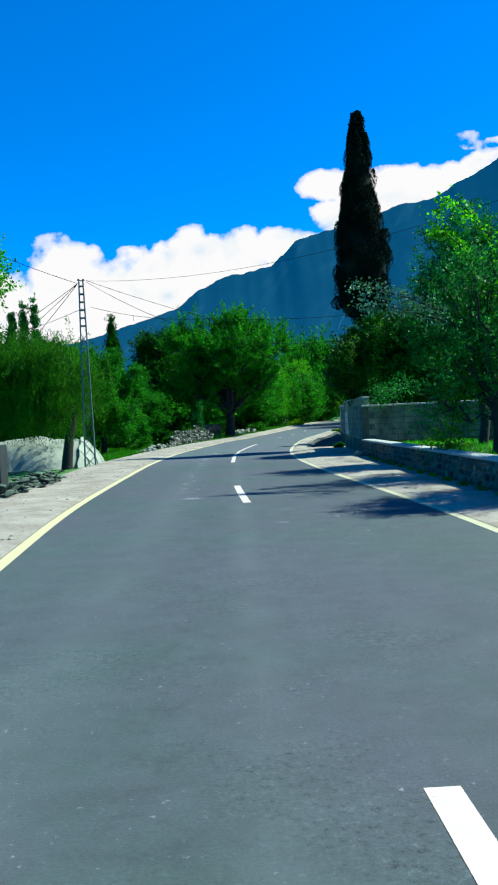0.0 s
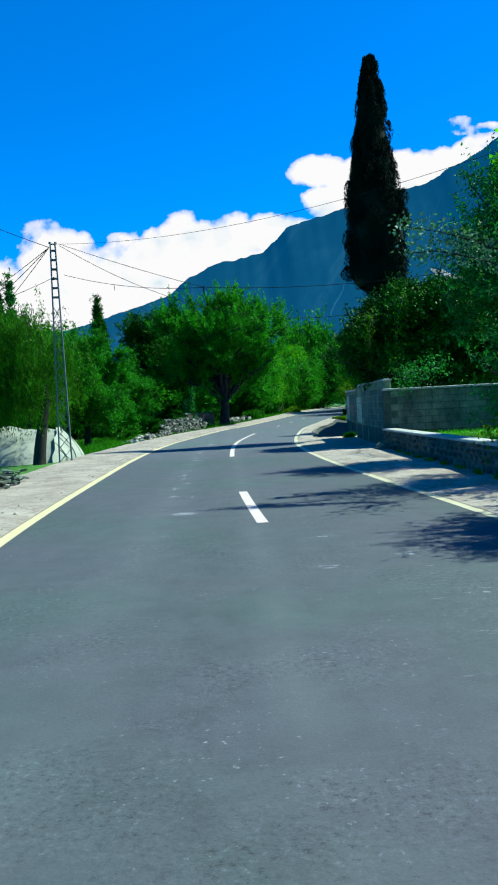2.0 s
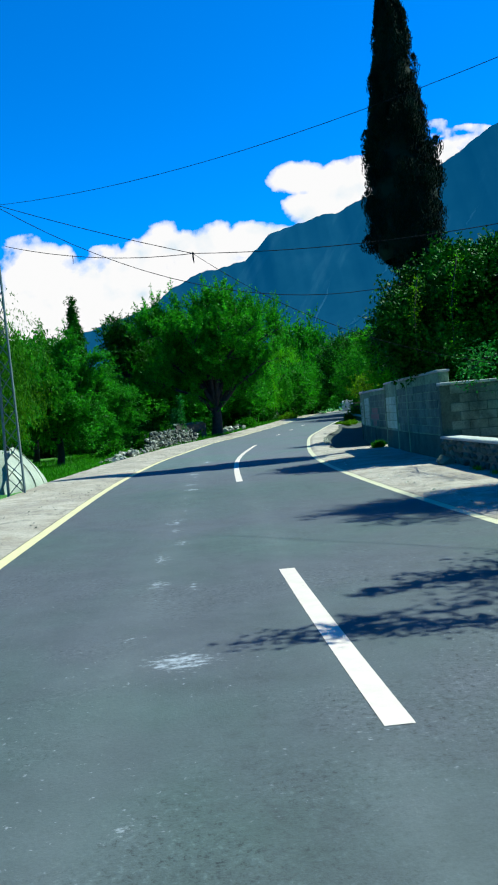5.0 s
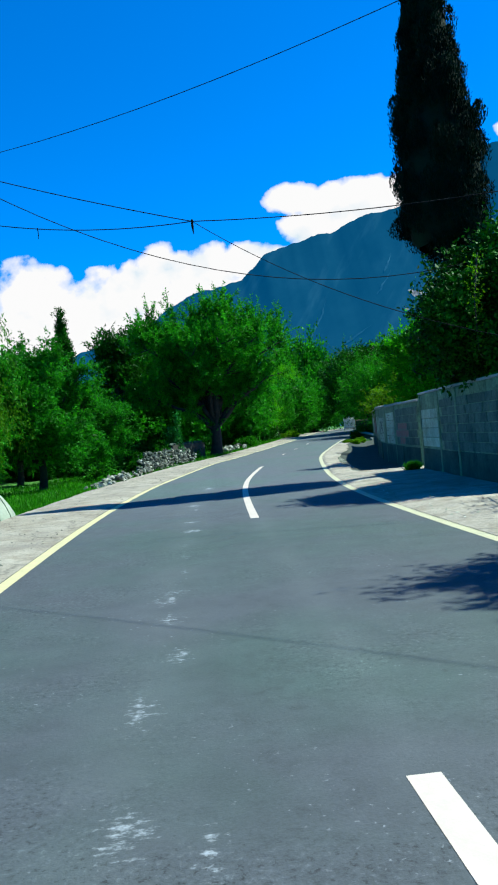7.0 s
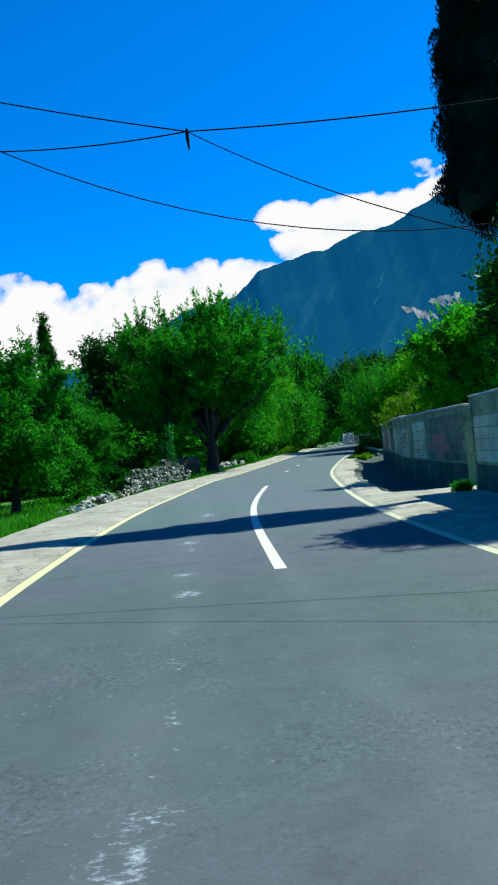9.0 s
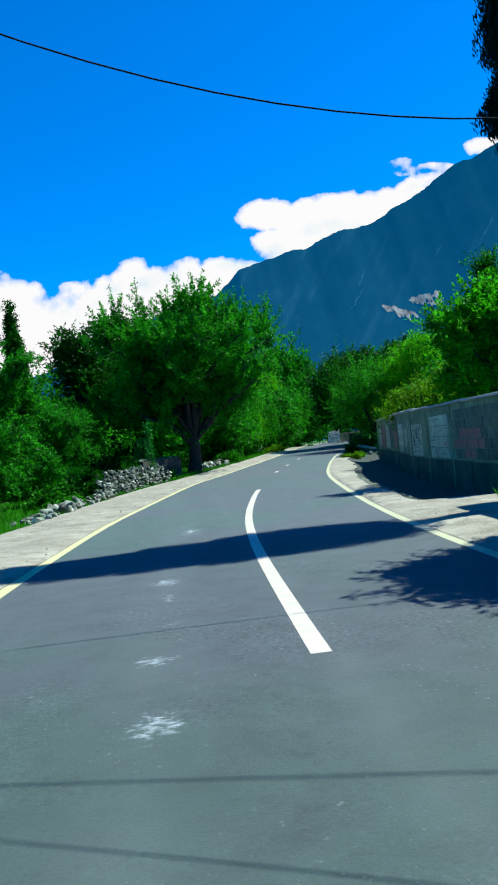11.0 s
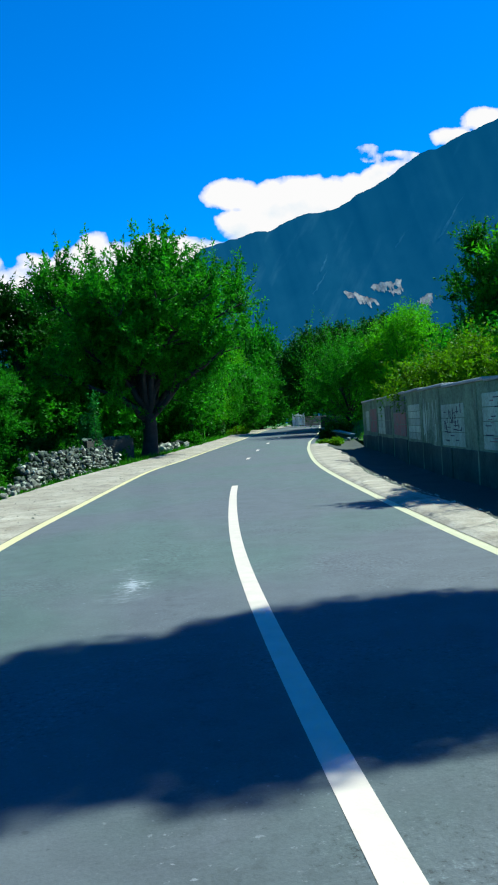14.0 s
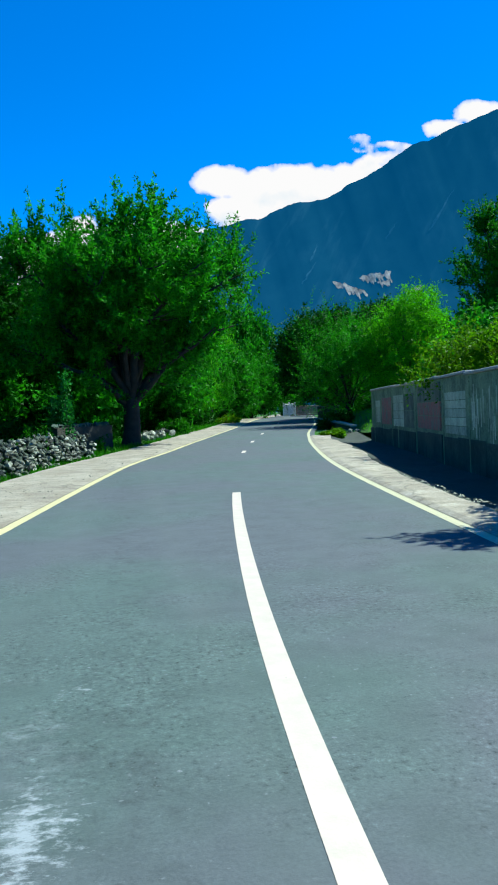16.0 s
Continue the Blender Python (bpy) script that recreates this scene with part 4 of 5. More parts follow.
tree("verge_tree", "bright green sunlit tree at the verge", on(-7.0, 18.5), 6.2, (1.6, 1.6), 4.6, 0.12, L_bright, 90, 16, 9, (0.09, 0.05), 0.45, 33, 0.45)
# background trees with larger leaves
far_tree = tree("far_tree", "leafy tree closing the view beyond the orchard", on(-10.5, 76), 5.9, (3.8, 3.6), 0.6, 0.2, L_orchard, 210, 14, 9, (0.30, 0.16), 1.0, 61, 0.2, group="far trees")
for x, y, s, turn in ((-16.5, 70, 1.3, 40), (-23, 66, 1.45, 100), (-29, 58, 1.5, 200), (-18, 82, 1.5, 150), (-5.0, 84, 1.25, 300), (-11, 92, 1.1, 210), (-21, 96, 1.6, 10), (-30, 84, 1.8, 60), (-40, 76, 1.9, 140),
                      (1.0, 89.5, 1.0, 75), (8.4, 112, 1.1, 200), (-2, 100, 1.4, 220), (-10, 112, 1.4, 280), (3, 118, 1.5, 20), (12, 133, 1.4, 100), (14.5, 126, 1.1, 10), (15.5, 136, 1.2, 70), (29, 130, 1.4, 190), (7, 126, 1.25, 130), (37, 168, 1.6, 200), (20, 162, 1.3, 40), (27, 168, 1.4, 160), (15, 156, 1.4, 250), (33, 128, 1.6, 270), (35, 108, 1.6, 90), (40, 90, 1.7, 330), (-26, 110, 1.9, 250), (-45, 100, 2.2, 15)):
    copy_thing(far_tree, pose(*on(x, y), 0, 0, turn)).scale = (s, s, s)
copy_thing(far_tree, pose(*on(14.3, 138), 0, 0, 33)).scale = (1.45, 1.45, 2.35)
copy_thing(far_tree, pose(*on(-5.3, 80.5), 0, 0, 110)).scale = (0.66, 0.66, 1.65)
far_willow = weeping("far_willow", "lime-green drooping willow at the road bend", on(3.2, 93), 7.6, (2.5, 2.5), 0.25, L_broad, 420, 40, 6, (0.2, 0), 0.9, "far willows", (0.24, 0.07))
for x, y, s, turn in ((-0.8, 86, 0.8, 90), (7.2, 105, 0.9, 200), (-5.2, 91, 1.05, 300), (10.8, 117, 1.05, 30)):
    copy_thing(far_willow, pose(*on(x, y), 0, 0, turn)).scale = (s, s, s)
tree("conifer", "narrow dark conifer rising above the orchard", on(-10.6, 70.6), 11.6, (1.1, 1.1), 3.0, 0.16, L_dark, 190, 16, 12, (0.16, 0.07), 0.34, 41, 0.6, rise_up=1.0, ragged=0.15, taper=0.9)
for dx, h in ((0.0, 9.6), (0.7, 10.3), (1.4, 9.8)):
    tree("poplar_tree", "slender poplar behind the willow", on(-13.4 + dx, 48), h, (0.36, 0.36), 1.5, 0.12, L_olive, 110, 11, 8, (0.15, 0.07), 0.22, 43 + int(dx * 10), 0.6, rise_up=1.6, ragged=0.12, group="poplars", taper=0.7)
tree("leaning_tree", "dark-crowned tree beside the big roadside tree", on(-7.6, 77), 10.4, (1.8, 1.8), 6.6, 0.22, L_dark, 90, 14, 9, (0.26, 0.13), 0.7, 45, 0.5)
# right side beyond the wall
far_round = tree("round_tree", "large dark round-crowned tree by the road bend", on(16.9, 98), 9.0, (4.6, 4.4), 2.7, 0.4, L_dark, 340, 18, 11, (0.25, 0.14), 0.9, 51, 0.2, ragged=0.18, group="round trees")
for x, y, s, turn in ((24, 103, 1.1, 130), (30, 116, 1.1, 60)):
    copy_thing(far_round, pose(*on(x, y), 0, 0, turn)).scale = (s, s, s)
tree("feathery_tree", "feathery green tree with radiating branches above the grass bank", on(15.1, 87), 6.4, (2.0, 2.0), 0.9, 0.18, L_broad, 60, 16, 34, (0.20, 0.05), 2.3, 53, 0.25, rise_up=0.9, hollow=0.2)
lime = tree("lime_tree", "bright yellow-green tree behind the painted wall", on(18.7, 84), 8.3, (2.7, 2.9), 1.4, 0.18, L_lime, 220, 18, 11, (0.16, 0.08), 0.8, 55, 0.3)
for x, y, s, turn in ((4.6, 98.5, 0.80, 130), (0.8, 98, 0.95, 40), (5.0, 108, 1.0, 160), (-4.0, 100, 1.05, 250), (9.5, 124, 1.1, 300), (-9.5, 101, 1.0, 20)):
    c = copy_thing(lime, pose(*on(x, y), 0, 0, turn))
    c.scale = (s, s, s)
    tagged(c, "bright green tree among the far willows", group="far lime trees")
tree("garden_bush", "yellowing bush leaning over the painted wall", on(10.2, 53.5), 3.5, (2.2, 3.2), 1.0, 0.12, L_yellow, 220, 18, 11, (0.11, 0.06), 0.55, 57, 0.25)
limbed_tree("courtyard_tree", "bright green tree behind the painted wall", on(7.55, 42.4), 4.9, (1.85, 1.9), 2.9, 2.2, 0.13, L_bright, 18, 11, 10, 30, (0.12, 0.065), 59, reach=(0.8, 2.0), spread=0.05, low=2)
limbed_tree("tall_tree", "tall open-crowned tree rising beyond the painted wall", on(30.3, 92), 16.0, (4.4, 4.4), 5.5, 4.5, 0.32, L_mid, 16, 11, 13, 26, (0.26, 0.12), 63, reach=(0.6, 1.4))
for x, y, s, turn in ((13.5, 60, 0.98, 20), (26, 74, 1.4, 260), (12.5, 43, 0.84, 90), (12.5, 24, 0.84, 40), (16.5, 52, 1.05, 220)):
    c = copy_thing(far_tree, pose(*on(x, y), 0, 0, turn))
    s *= 0.75
    c.scale = (s, s, s)
    tagged(c, "leafy green tree in the garden behind the wall", group="garden trees")


def bush(name, label, at, r, h, mat, seed, n=60, leaf=(0.16, 0.09), group=""):
    """A low bush of leafy shoots that spring from the ground."""
    rng = np.random.default_rng(seed)
    d = unit(rng.normal(size=(n, 3)))
    d[:, 2] = np.abs(d[:, 2])
    C = d * rng.uniform(0.35, 1.0, (n, 1)) * np.array([r, r, h * 0.85])
    P, A = shoots(C, d, np.full(n, 0.35 * min(r, h)), 14, 8, rng, 0.6)
    P[:, 2] = np.maximum(P[:, 2], 0.0)
    root = thing(name, label, "bush", at, 0, group)
    put("foliage", leaves("foliage", P, A, leaf[0], leaf[1], rng, mat), root)
    stems = [tube([(0, 0, -0.1), tuple(c * 0.5 + np.array([0, 0, 0.1])), tuple(c)], [0.03, 0.02, 0.006], 5) for c in C[:8]]
    put("stems", mesh_of("stems", *joined(stems), M_bark, True), root)
    return root


under = bush("undergrowth_bush", "dark green undergrowth below the trees", on(-8.6, 66), 1.9, 1.5, L_dark, 5, 90, (0.24, 0.13), "undergrowth")
for x, y, s in ((-5.5, 70, 1.0), (-11.5, 70, 1.2), (-17.5, 66, 1.2), (-3.6, 77, 1.0), (-22, 62, 1.2), (-1.5, 83, 0.9), (-7.5, 74, 1.2), (-23, 52, 1.2), (17, 84, 1.0), (13.2, 83.5, 0.7), (2.0, 88, 0.8),
                (5.0, 98, 0.9), (8.5, 110, 1.0), (21, 96, 1.3), (-27, 50, 1.3)):
    copy_thing(under, pose(*on(x, y), 0, 0, x * 37)).scale = (s, s, s)
bush("grey_shrub", "grey-green shrub with upright stems growing by the stone wall", on(-3.2, 66.0), 0.6, 3.3, L_olive, 8, 90, (0.15, 0.07))
for x, y, r, h, k in ((-4.7, 57.5, 0.7, 1.2, 14), (-3.9, 62.6, 0.8, 1.5, 15), (-6.2, 51.8, 0.7, 0.9, 16), (-2.4, 68.3, 0.8, 1.3, 17)):
    bush("wall_shrub", "dark shrub growing over the stone wall", on(x, y), r, h, L_mid, k, 60, (0.15, 0.08), "wall shrubs")
for x, y, z, r, h, k in ((9.55, 72.4, 0.08, 0.32, 0.20, 71), (10.0, 72.0, 0.02, 0.36, 0.26, 72), (10.3, 73.6, -0.06, 0.34, 0.26, 73), (10.9, 75.4, -0.08, 0.4, 0.3, 74), (11.5, 77.2, -0.05, 0.42, 0.32, 75)):
    bush("roadside_weed", "low yellow-green weeds at the end of the gutter", (x, y, z), r, h, L_yellow, k, 26, (0.13, 0.06), "weeds")
bush("verge_shrub", "light green shrub at the verge among the willows", on(2.4, 83), 0.9, 1.1, L_mid, 11, 50, (0.2, 0.1))
bush("verge_shrub", "low yellow-green shrub on the verge", on(8.2, 101), 0.9, 0.9, L_yellow, 12, 50, (0.2, 0.1))


# ---- walls on the right ----
def path_wall(points):
    """Stations along a wall of straight runs: place, way along, length."""
    return [((a[0], a[1]), math.atan2(b[1] - a[1], b[0] - a[0]), math.hypot(b[0] - a[0], b[1] - a[1])) for a, b in zip(points, points[1:])]


def wall_run(name, label, points, z0, top, thick, mat, cap=0.07, over=0.05, cap_mat=M_cap):
    """A wall along the points, road face on the line, with a coping slab on each run."""
    root = thing(name, label, "wall", kind="structure")
    tops = list(top) if isinstance(top, tuple) else [top] * len(points)
    for ((x, y), a, n), top in zip(path_wall(points), tops):
        m = pose(x, y, 0, 0, 0, math.degrees(a))
        bm = bmesh.new()
        box(bm, (n + 0.02, thick, top - z0), m @ pose(n / 2, -thick / 2, (top + z0) / 2), 0.012)
        part("wall_body", bm, mat, root)
        if cap:
            bm = bmesh.new()
            box(bm, (n + 0.03, thick + 2 * over, cap), m @ pose(n / 2, -thick / 2, top + cap / 2 + 0.002), 0.015)
            part("coping", bm, cap_mat, root, "concrete coping slab")
    return root


def along(points, d):
    """Pose on the road face of a wall d metres along it."""
    for (x, y), a, n in path_wall(points):
        if d <= n:
            return pose(x, y, 0, 0, 0, math.degrees(a)) @ pose(d, 0, 0)
        d -= n
    return pose(x, y, 0, 0, 0, math.degrees(a)) @ pose(n, 0, 0)


WALL_B = [(4.52, 28.2), (4.74, 32.4), (5.0, 35.9)]
WALL_C = [(9.6, 27.7), (7.2, 27.82), (4.46, 27.95)]
wall_a = wall_run("wall_painted", "grey rendered roadside wall with whitewashed poster panels and coping", WALL_A, -0.5, (1.95, 1.97, 2.00, 2.05, 2.09, 2.12, 2.15, 2.18), 0.22, M_plaster)
wall_b = wall_run("wall_near", "grey block wall with a whitewashed panel standing forward of the painted wall", WALL_B, -0.3, 2.08, 0.24, M_plaster, 0.06, 0.03)
wall_c = wall_run("wall_garden", "grey concrete block garden wall behind the low stone wall", WALL_C, 0.0, 1.76, 0.2, M_plinth)
LOW = [(4.4, -8.0), (4.25, 6.0), (4.25, 13.0), (4.32, 20.0), (4.40, 27.9)]
low_wall = wall_run("wall_low", "low rubble stone wall with a pale coping beside the road", LOW, 0.0, 0.55, 0.35, M_mortar, 0.06, 0.03, M_cap)


# ---- pylon and wires ----
def pylon(at, height):
    root = thing("lattice_pole", "slim galvanised steel lattice power pole on the verge", "power pole", at, 12)
    w = lambda z: 0.20 - 0.125 * z / height

    def bar(a, b, r, name, label=""):
        put(name, mesh_of(name, *tube([a, b], [r, r], 5), M_steel, False), root, None, label)
    for sx, sy in ((1, 1), (1, -1), (-1, 1), (-1, -1)):
        bar((sx * w(0), sy * w(0), -0.2), (sx * w(height), sy * w(height), height), 0.026, "leg")
    z, flip = 0.0, 1
    while z < height - 0.3:
        s = 0.42 if z < height - 2.4 else 0.3
        a, b = w(z), w(z + s)
        for c0, c1 in (((1, 1), (-1, 1)), ((-1, 1), (-1, -1)), ((-1, -1), (1, -1)), ((1, -1), (1, 1))):
            if z < height - 2.4:
                p0, p1 = (c0, c1) if flip > 0 else (c1, c0)
                bar((p0[0] * a, p0[1] * a, z), (p1[0] * b, p1[1] * b, z + s), 0.013, "brace")
            else:
                bar((c0[0] * b, c0[1] * b, z + s), (c1[0] * b, c1[1] * b, z + s), 0.022, "rung")
        z += s
        flip = -flip
    for zz, n in ((height - 0.05, 0.10),):
        bar((-n, 0, zz), (n, 0, zz), 0.025, "crossarm")
        for x in (-n, n):
            put("insulator", mesh_of("insulator", *tube([(x, 0, zz), (x, 0, zz + 0.02), (x, 0, zz + 0.05), (x, 0, zz + 0.07)], [0.025, 0.035, 0.025, 0.03], 8), M_steel, True), root, None, "pale insulator")
    return root


PX, PY = -5.7, 29.7
pylon((PX, PY, 0.0), 7.1)


def wire(a, b, sag, r=0.0085, label="thin dark overhead power cable"):
    t = np.linspace(0, 1, 25)[:, None]
    pts = np.array(a) * (1 - t) + np.array(b) * t
    pts[:, 2] -= 4 * sag * (t * (1 - t))[:, 0]
    o = pts[0].copy()
    return tagged(put("overhead_cable", mesh_of("overhead_cable", tube(pts - o, [r] * 25, 5)[0], tube(pts - o, [r] * 25, 5)[1], M_wire, True), None, pose(*o)), label, "cable", "overhead cables")


TIE = (-0.88, 28.03, 5.19)
wire((PX, PY, 7.05), (8.7, 17.4, 7.0), 0.8, 0.0055)
wire((PX + 0.2, PY, 7.05), TIE, 0.05)
wire(TIE, (9.5, 25.3, 5.40), 0.36)
wire((PX + 0.3, PY, 6.05), TIE, 0.18)
wire(TIE, (5.0, 23.1, 1.80), 0.55, 0.006)
wire((PX + 0.2, PY, 7.0), (8.0, 30.1, 5.5), 1.85)
for e in ((-13.5, 33.5, 3.6), (-13, 34.5, 3.0), (-11, 33, 2.9), (-9.8, 20.0, 8.0)):
    wire((PX - 0.12, PY, 6.95), e, 0.2, 0.011)
wire((PX, PY, 6.0), (-12.5, 35.5, 5.7), 0.3)
tie = thing("cable_tie", "short dark clamp hanging where the cables cross", "cable clamp", TIE)
tag = thing("cable_tag", "short loose wire end hanging from a cable", "cable end", (-3.72, 29.08, 5.56))
put("loose_end", mesh_of("loose_end", *tube([(0, 0, 0.02), (0.01, 0, -0.09), (0.0, 0, -0.18)], [0.008, 0.008, 0.006], 5), M_wire, True), tag)
put("clamp", mesh_of("clamp", *tube([(0, 0, 0.03), (0, 0, -0.08), (0.01, 0, -0.22)], [0.018, 0.022, 0.008], 6), M_wire, True), tie)


# ---- tent ----
def tent(at, turn):
    root = thing("tarpaulin_tent", "white tarpaulin ridge tent pitched under the willow", "tent", at, turn)
    ln, hw, h = 4.4, 1.5, 1.35
    xs, fs = np.linspace(-ln / 2, ln / 2, 24), np.linspace(-1, 1, 25)
    X, F = np.meshgrid(xs, fs, indexing="ij")
    sag = 0.10 * np.cos(X / ln * 2 * math.pi) - 0.05
    Z = h * (1 - np.abs(F) ** 1.7) + sag * (1 - np.abs(F)) + 0.16 * (fbm(X * 2.2 + 9, F * 3 + 9, 71) - 0.5)
    Y = F * hw * (1 + 0.12 * np.sin(X * 2.2))
    a = (np.arange(23)[:, None] * 25 + np.arange(24)[None]).ravel()
    q = np.stack([a, a + 1, a + 26, a + 25], -1)
    put("fly_sheet", mesh_of("fly_sheet", np.stack([X, Y, Z], -1).reshape(-1, 3), q, M_tarp, True), root, None, "sagging white tarpaulin sheet")
    for s in (-1, 1):
        f, g = np.meshgrid(np.linspace(-1, 1, 17), np.linspace(0, 1, 7), indexing="ij")
        y = f * hw
        z = g * (h * (1 - np.abs(f) ** 1.7) - 0.03)
        x = s * (ln / 2 + 0.95 * (1 - g ** 1.6) * (1 - np.abs(f) ** 1.5) + 0.05 * np.sin(f * 17 + g))
        a = (np.arange(16)[:, None] * 7 + np.arange(6)[None]).ravel()
        put("end_flap", mesh_of("end_flap", np.stack([x, y, z], -1).reshape(-1, 3), np.stack([a, a + 1, a + 8, a + 7], -1), M_tarp, True), root)
        if s > 0:
            for f0 in (-0.7, -0.4, -0.1, 0.2, 0.5):
                gg = np.linspace(0, 1, 9)
                ff = f0 + 0.1 * gg
                line = np.stack([ln / 2 + 0.95 * (1 - gg ** 1.6) * (1 - np.abs(ff) ** 1.5) + 0.05 * np.sin(ff * 17 + gg) + 0.012, ff * hw, gg * (h * (1 - np.abs(ff) ** 1.7) - 0.03)], 1)
                put("seam", mesh_of("seam", *tube(line, [0.014] * 9, 5), M_block, True), root, None, "folded seam")
        put("tent_pole", mesh_of("tent_pole", *tube([(s * ln / 2, 0, -0.1), (s * ln / 2, 0, h + 0.05)], [0.025, 0.025], 6), M_bark, True), root)
    return root


tent((-8.95, 33.7, -0.2), 2)


# ---- wall faces: pilasters, poster panels, blocks ----
def plate(name, wall, line, d0, d1, z0, z1, proud, mat, label=""):
    """A slab on the road face of a wall, from d0 to d1 metres along it."""
    m = along(line, (d0 + d1) / 2)
    bm = bmesh.new()
    box(bm, (d1 - d0, proud + 0.06, z1 - z0), m @ pose(0, proud / 2 - 0.03, (z0 + z1) / 2), 0.008)
    return part(name, bm, mat, wall, label)


def boarded(wall, line, d0, d1, z0, z1, mat, rows, label):
    for k in range(rows):
        h = (z1 - z0) / rows
        n = max(1, round((d1 - d0) / 2.4))
        for q in range(n):
            w = (d1 - d0) / n
            plate("panel", wall, line, d0 + q * w + 0.01, d0 + (q + 1) * w - 0.01, z0 + k * h + 0.008, z0 + (k + 1) * h - 0.008, 0.012, mat, label)


boarded(wall_a, WALL_A, 4.55, 6.93, 0.60, 1.75, M_panel, 4, "whitewashed panel with red painted marks")
boarded(wall_a, WALL_A, 8.3, 10.3, 0.60, 1.60, M_panel, 3, "whitewashed panel with dark painted marks")
boarded(wall_a, WALL_A, 13.45, 15.7, 0.66, 1.71, M_panel, 5, "whitewashed poster panel")
boarded(wall_a, WALL_A, 16.2, 20.7, 0.70, 1.50, M_red_wash, 2, "faded red painted band")
boarded(wall_a, WALL_A, 16.2, 20.7, 1.50, 2.02, M_block, 1, "bare grey cement panel")
boarded(wall_a, WALL_A, 21.4, 23.4, 0.66, 1.84, M_block, 2, "pale cement panel")
boarded(wall_a, WALL_A, 23.4, 25.9, 0.66, 1.84, M_panel, 4, "whitewashed poster panel")
boarded(wall_a, WALL_A, 26.4, 28.7, 0.70, 1.80, M_red_wash, 2, "faded red painted band")
boarded(wall_a, WALL_A, 29.2, 30.4, 0.75, 1.72, M_panel, 3, "whitewashed poster panel")
for d in (4.3, 7.35, 10.55, 13.1, 15.95, 20.95, 26.15, 30.8):
    plate("pilaster", wall_a, WALL_A, d - 0.05, d + 0.05, -0.45, 1.93 + 0.007 * d, 0.02, M_plaster)
rng = np.random.default_rng(4)
d0 = 0.02
while d0 < 31.0:
    d1 = d0 + rng.uniform(1.1, 2.6)
    plate("plinth", wall_a, WALL_A, d0, d1 - 0.004, -0.45, 0.56 + rng.normal() * 0.025, 0.016, M_plinth, "dark plinth")
    d0 = d1
for k in range(34):
    d, z = rng.uniform(8.4, 10.0), rng.uniform(0.68, 1.42)
    up = rng.random() < 0.5
    w, h = (0.05, rng.uniform(0.1, 0.26)) if up else (rng.uniform(0.12, 0.4), 0.035)
    plate("painted_mark", wall_a, WALL_A, d, min(d + w, 10.2), z, z + h * 0.8, 0.017, M_ink, "dark painted mark")
for k in range(16):
    d = rng.uniform(4.7, 6.4)
    z = 0.70 + 0.062 * k
    plate("painted_mark", wall_a, WALL_A, d, min(d + rng.uniform(0.15, 0.6), 6.85), z, z + 0.026, 0.017, M_red_wash if k % 3 else M_ink, "red painted mark")
for k in range(26):
    d, z = rng.uniform(10.75, 12.9), rng.uniform(0.75, 1.55)
    plate("painted_streak", wall_a, WALL_A, d, d + rng.uniform(0.03, 0.08), z - 0.3, z + rng.uniform(0.05, 0.35), 0.006, M_panel, "pale paint streak")

boarded(wall_b, WALL_B, 5.6, 7.55, 0.66, 1.66, M_panel, 4, "whitewashed poster panel")
for d in (7.64, 5.45, 3.7):
    plate("pilaster", wall_b, WALL_B, d - 0.07, d + 0.07, -0.2, 2.07, 0.025, M_plaster)
for d0, d1 in ((5.54, 7.55), (3.8, 5.36), (0.1, 3.6)):
    plate("plinth", wall_b, WALL_B, d0, d1, -0.2, 0.6, 0.02, M_plinth, "dark plinth")


def block_mesh(w, h, d, seed):
    rng = np.random.default_rng(seed)
    bm = bmesh.new()
    box(bm, (w, d, h), None, 0.005)
    for v in bm.verts:
        v.co += Vector(rng.normal(size=3) * 0.001)
    return bm


def block_course(wall, line, d0, d1, z0, z1, w, h, mat, proud=0.018, splash=None):
    """Blocks in half-bond on a wall face, each proud of the mortar."""
    kinds = []
    for k in range(6 if splash else 3):
        me = bpy.data.meshes.new("block")
        bm = block_mesh(w - 0.016, h - 0.016, 0.07, k)
        bm.to_mesh(me)
        bm.free()
        me.materials.append(M_red_wash if k > 2 else mat)
        kinds.append(me)
    rng = np.random.default_rng(int(d0 * 10) + 3)
    for r in range(int(round((z1 - z0) / h))):
        d = d0 + (w / 2 if r % 2 else 0.0) + w / 2
        while d + w / 2 <= d1 + 0.01:
            red = splash and math.hypot((d - splash[0]) / 1.5, (z0 + (r + 0.5) * h - splash[1]) / 0.42) < rng.uniform(0.4, 1.2)
            put("block", kinds[rng.integers(0, 3) + (3 if red else 0)], wall, along(line, d) @ pose(0, proud - 0.035 + rng.normal() * 0.003, z0 + (r + 0.5) * h))
            d += w


block_course(wall_a, WALL_A, 0.05, 4.2, 0.62, 1.82, 0.42, 0.24, M_block, 0.018, (2.4, 1.08))
block_course(wall_b, WALL_B, 0.0, 5.3, 0.62, 1.86, 0.42, 0.206, M_block)
block_course(wall_c, WALL_C, 0.1, 5.1, 0.52, 1.76, 0.42, 0.206, M_block)


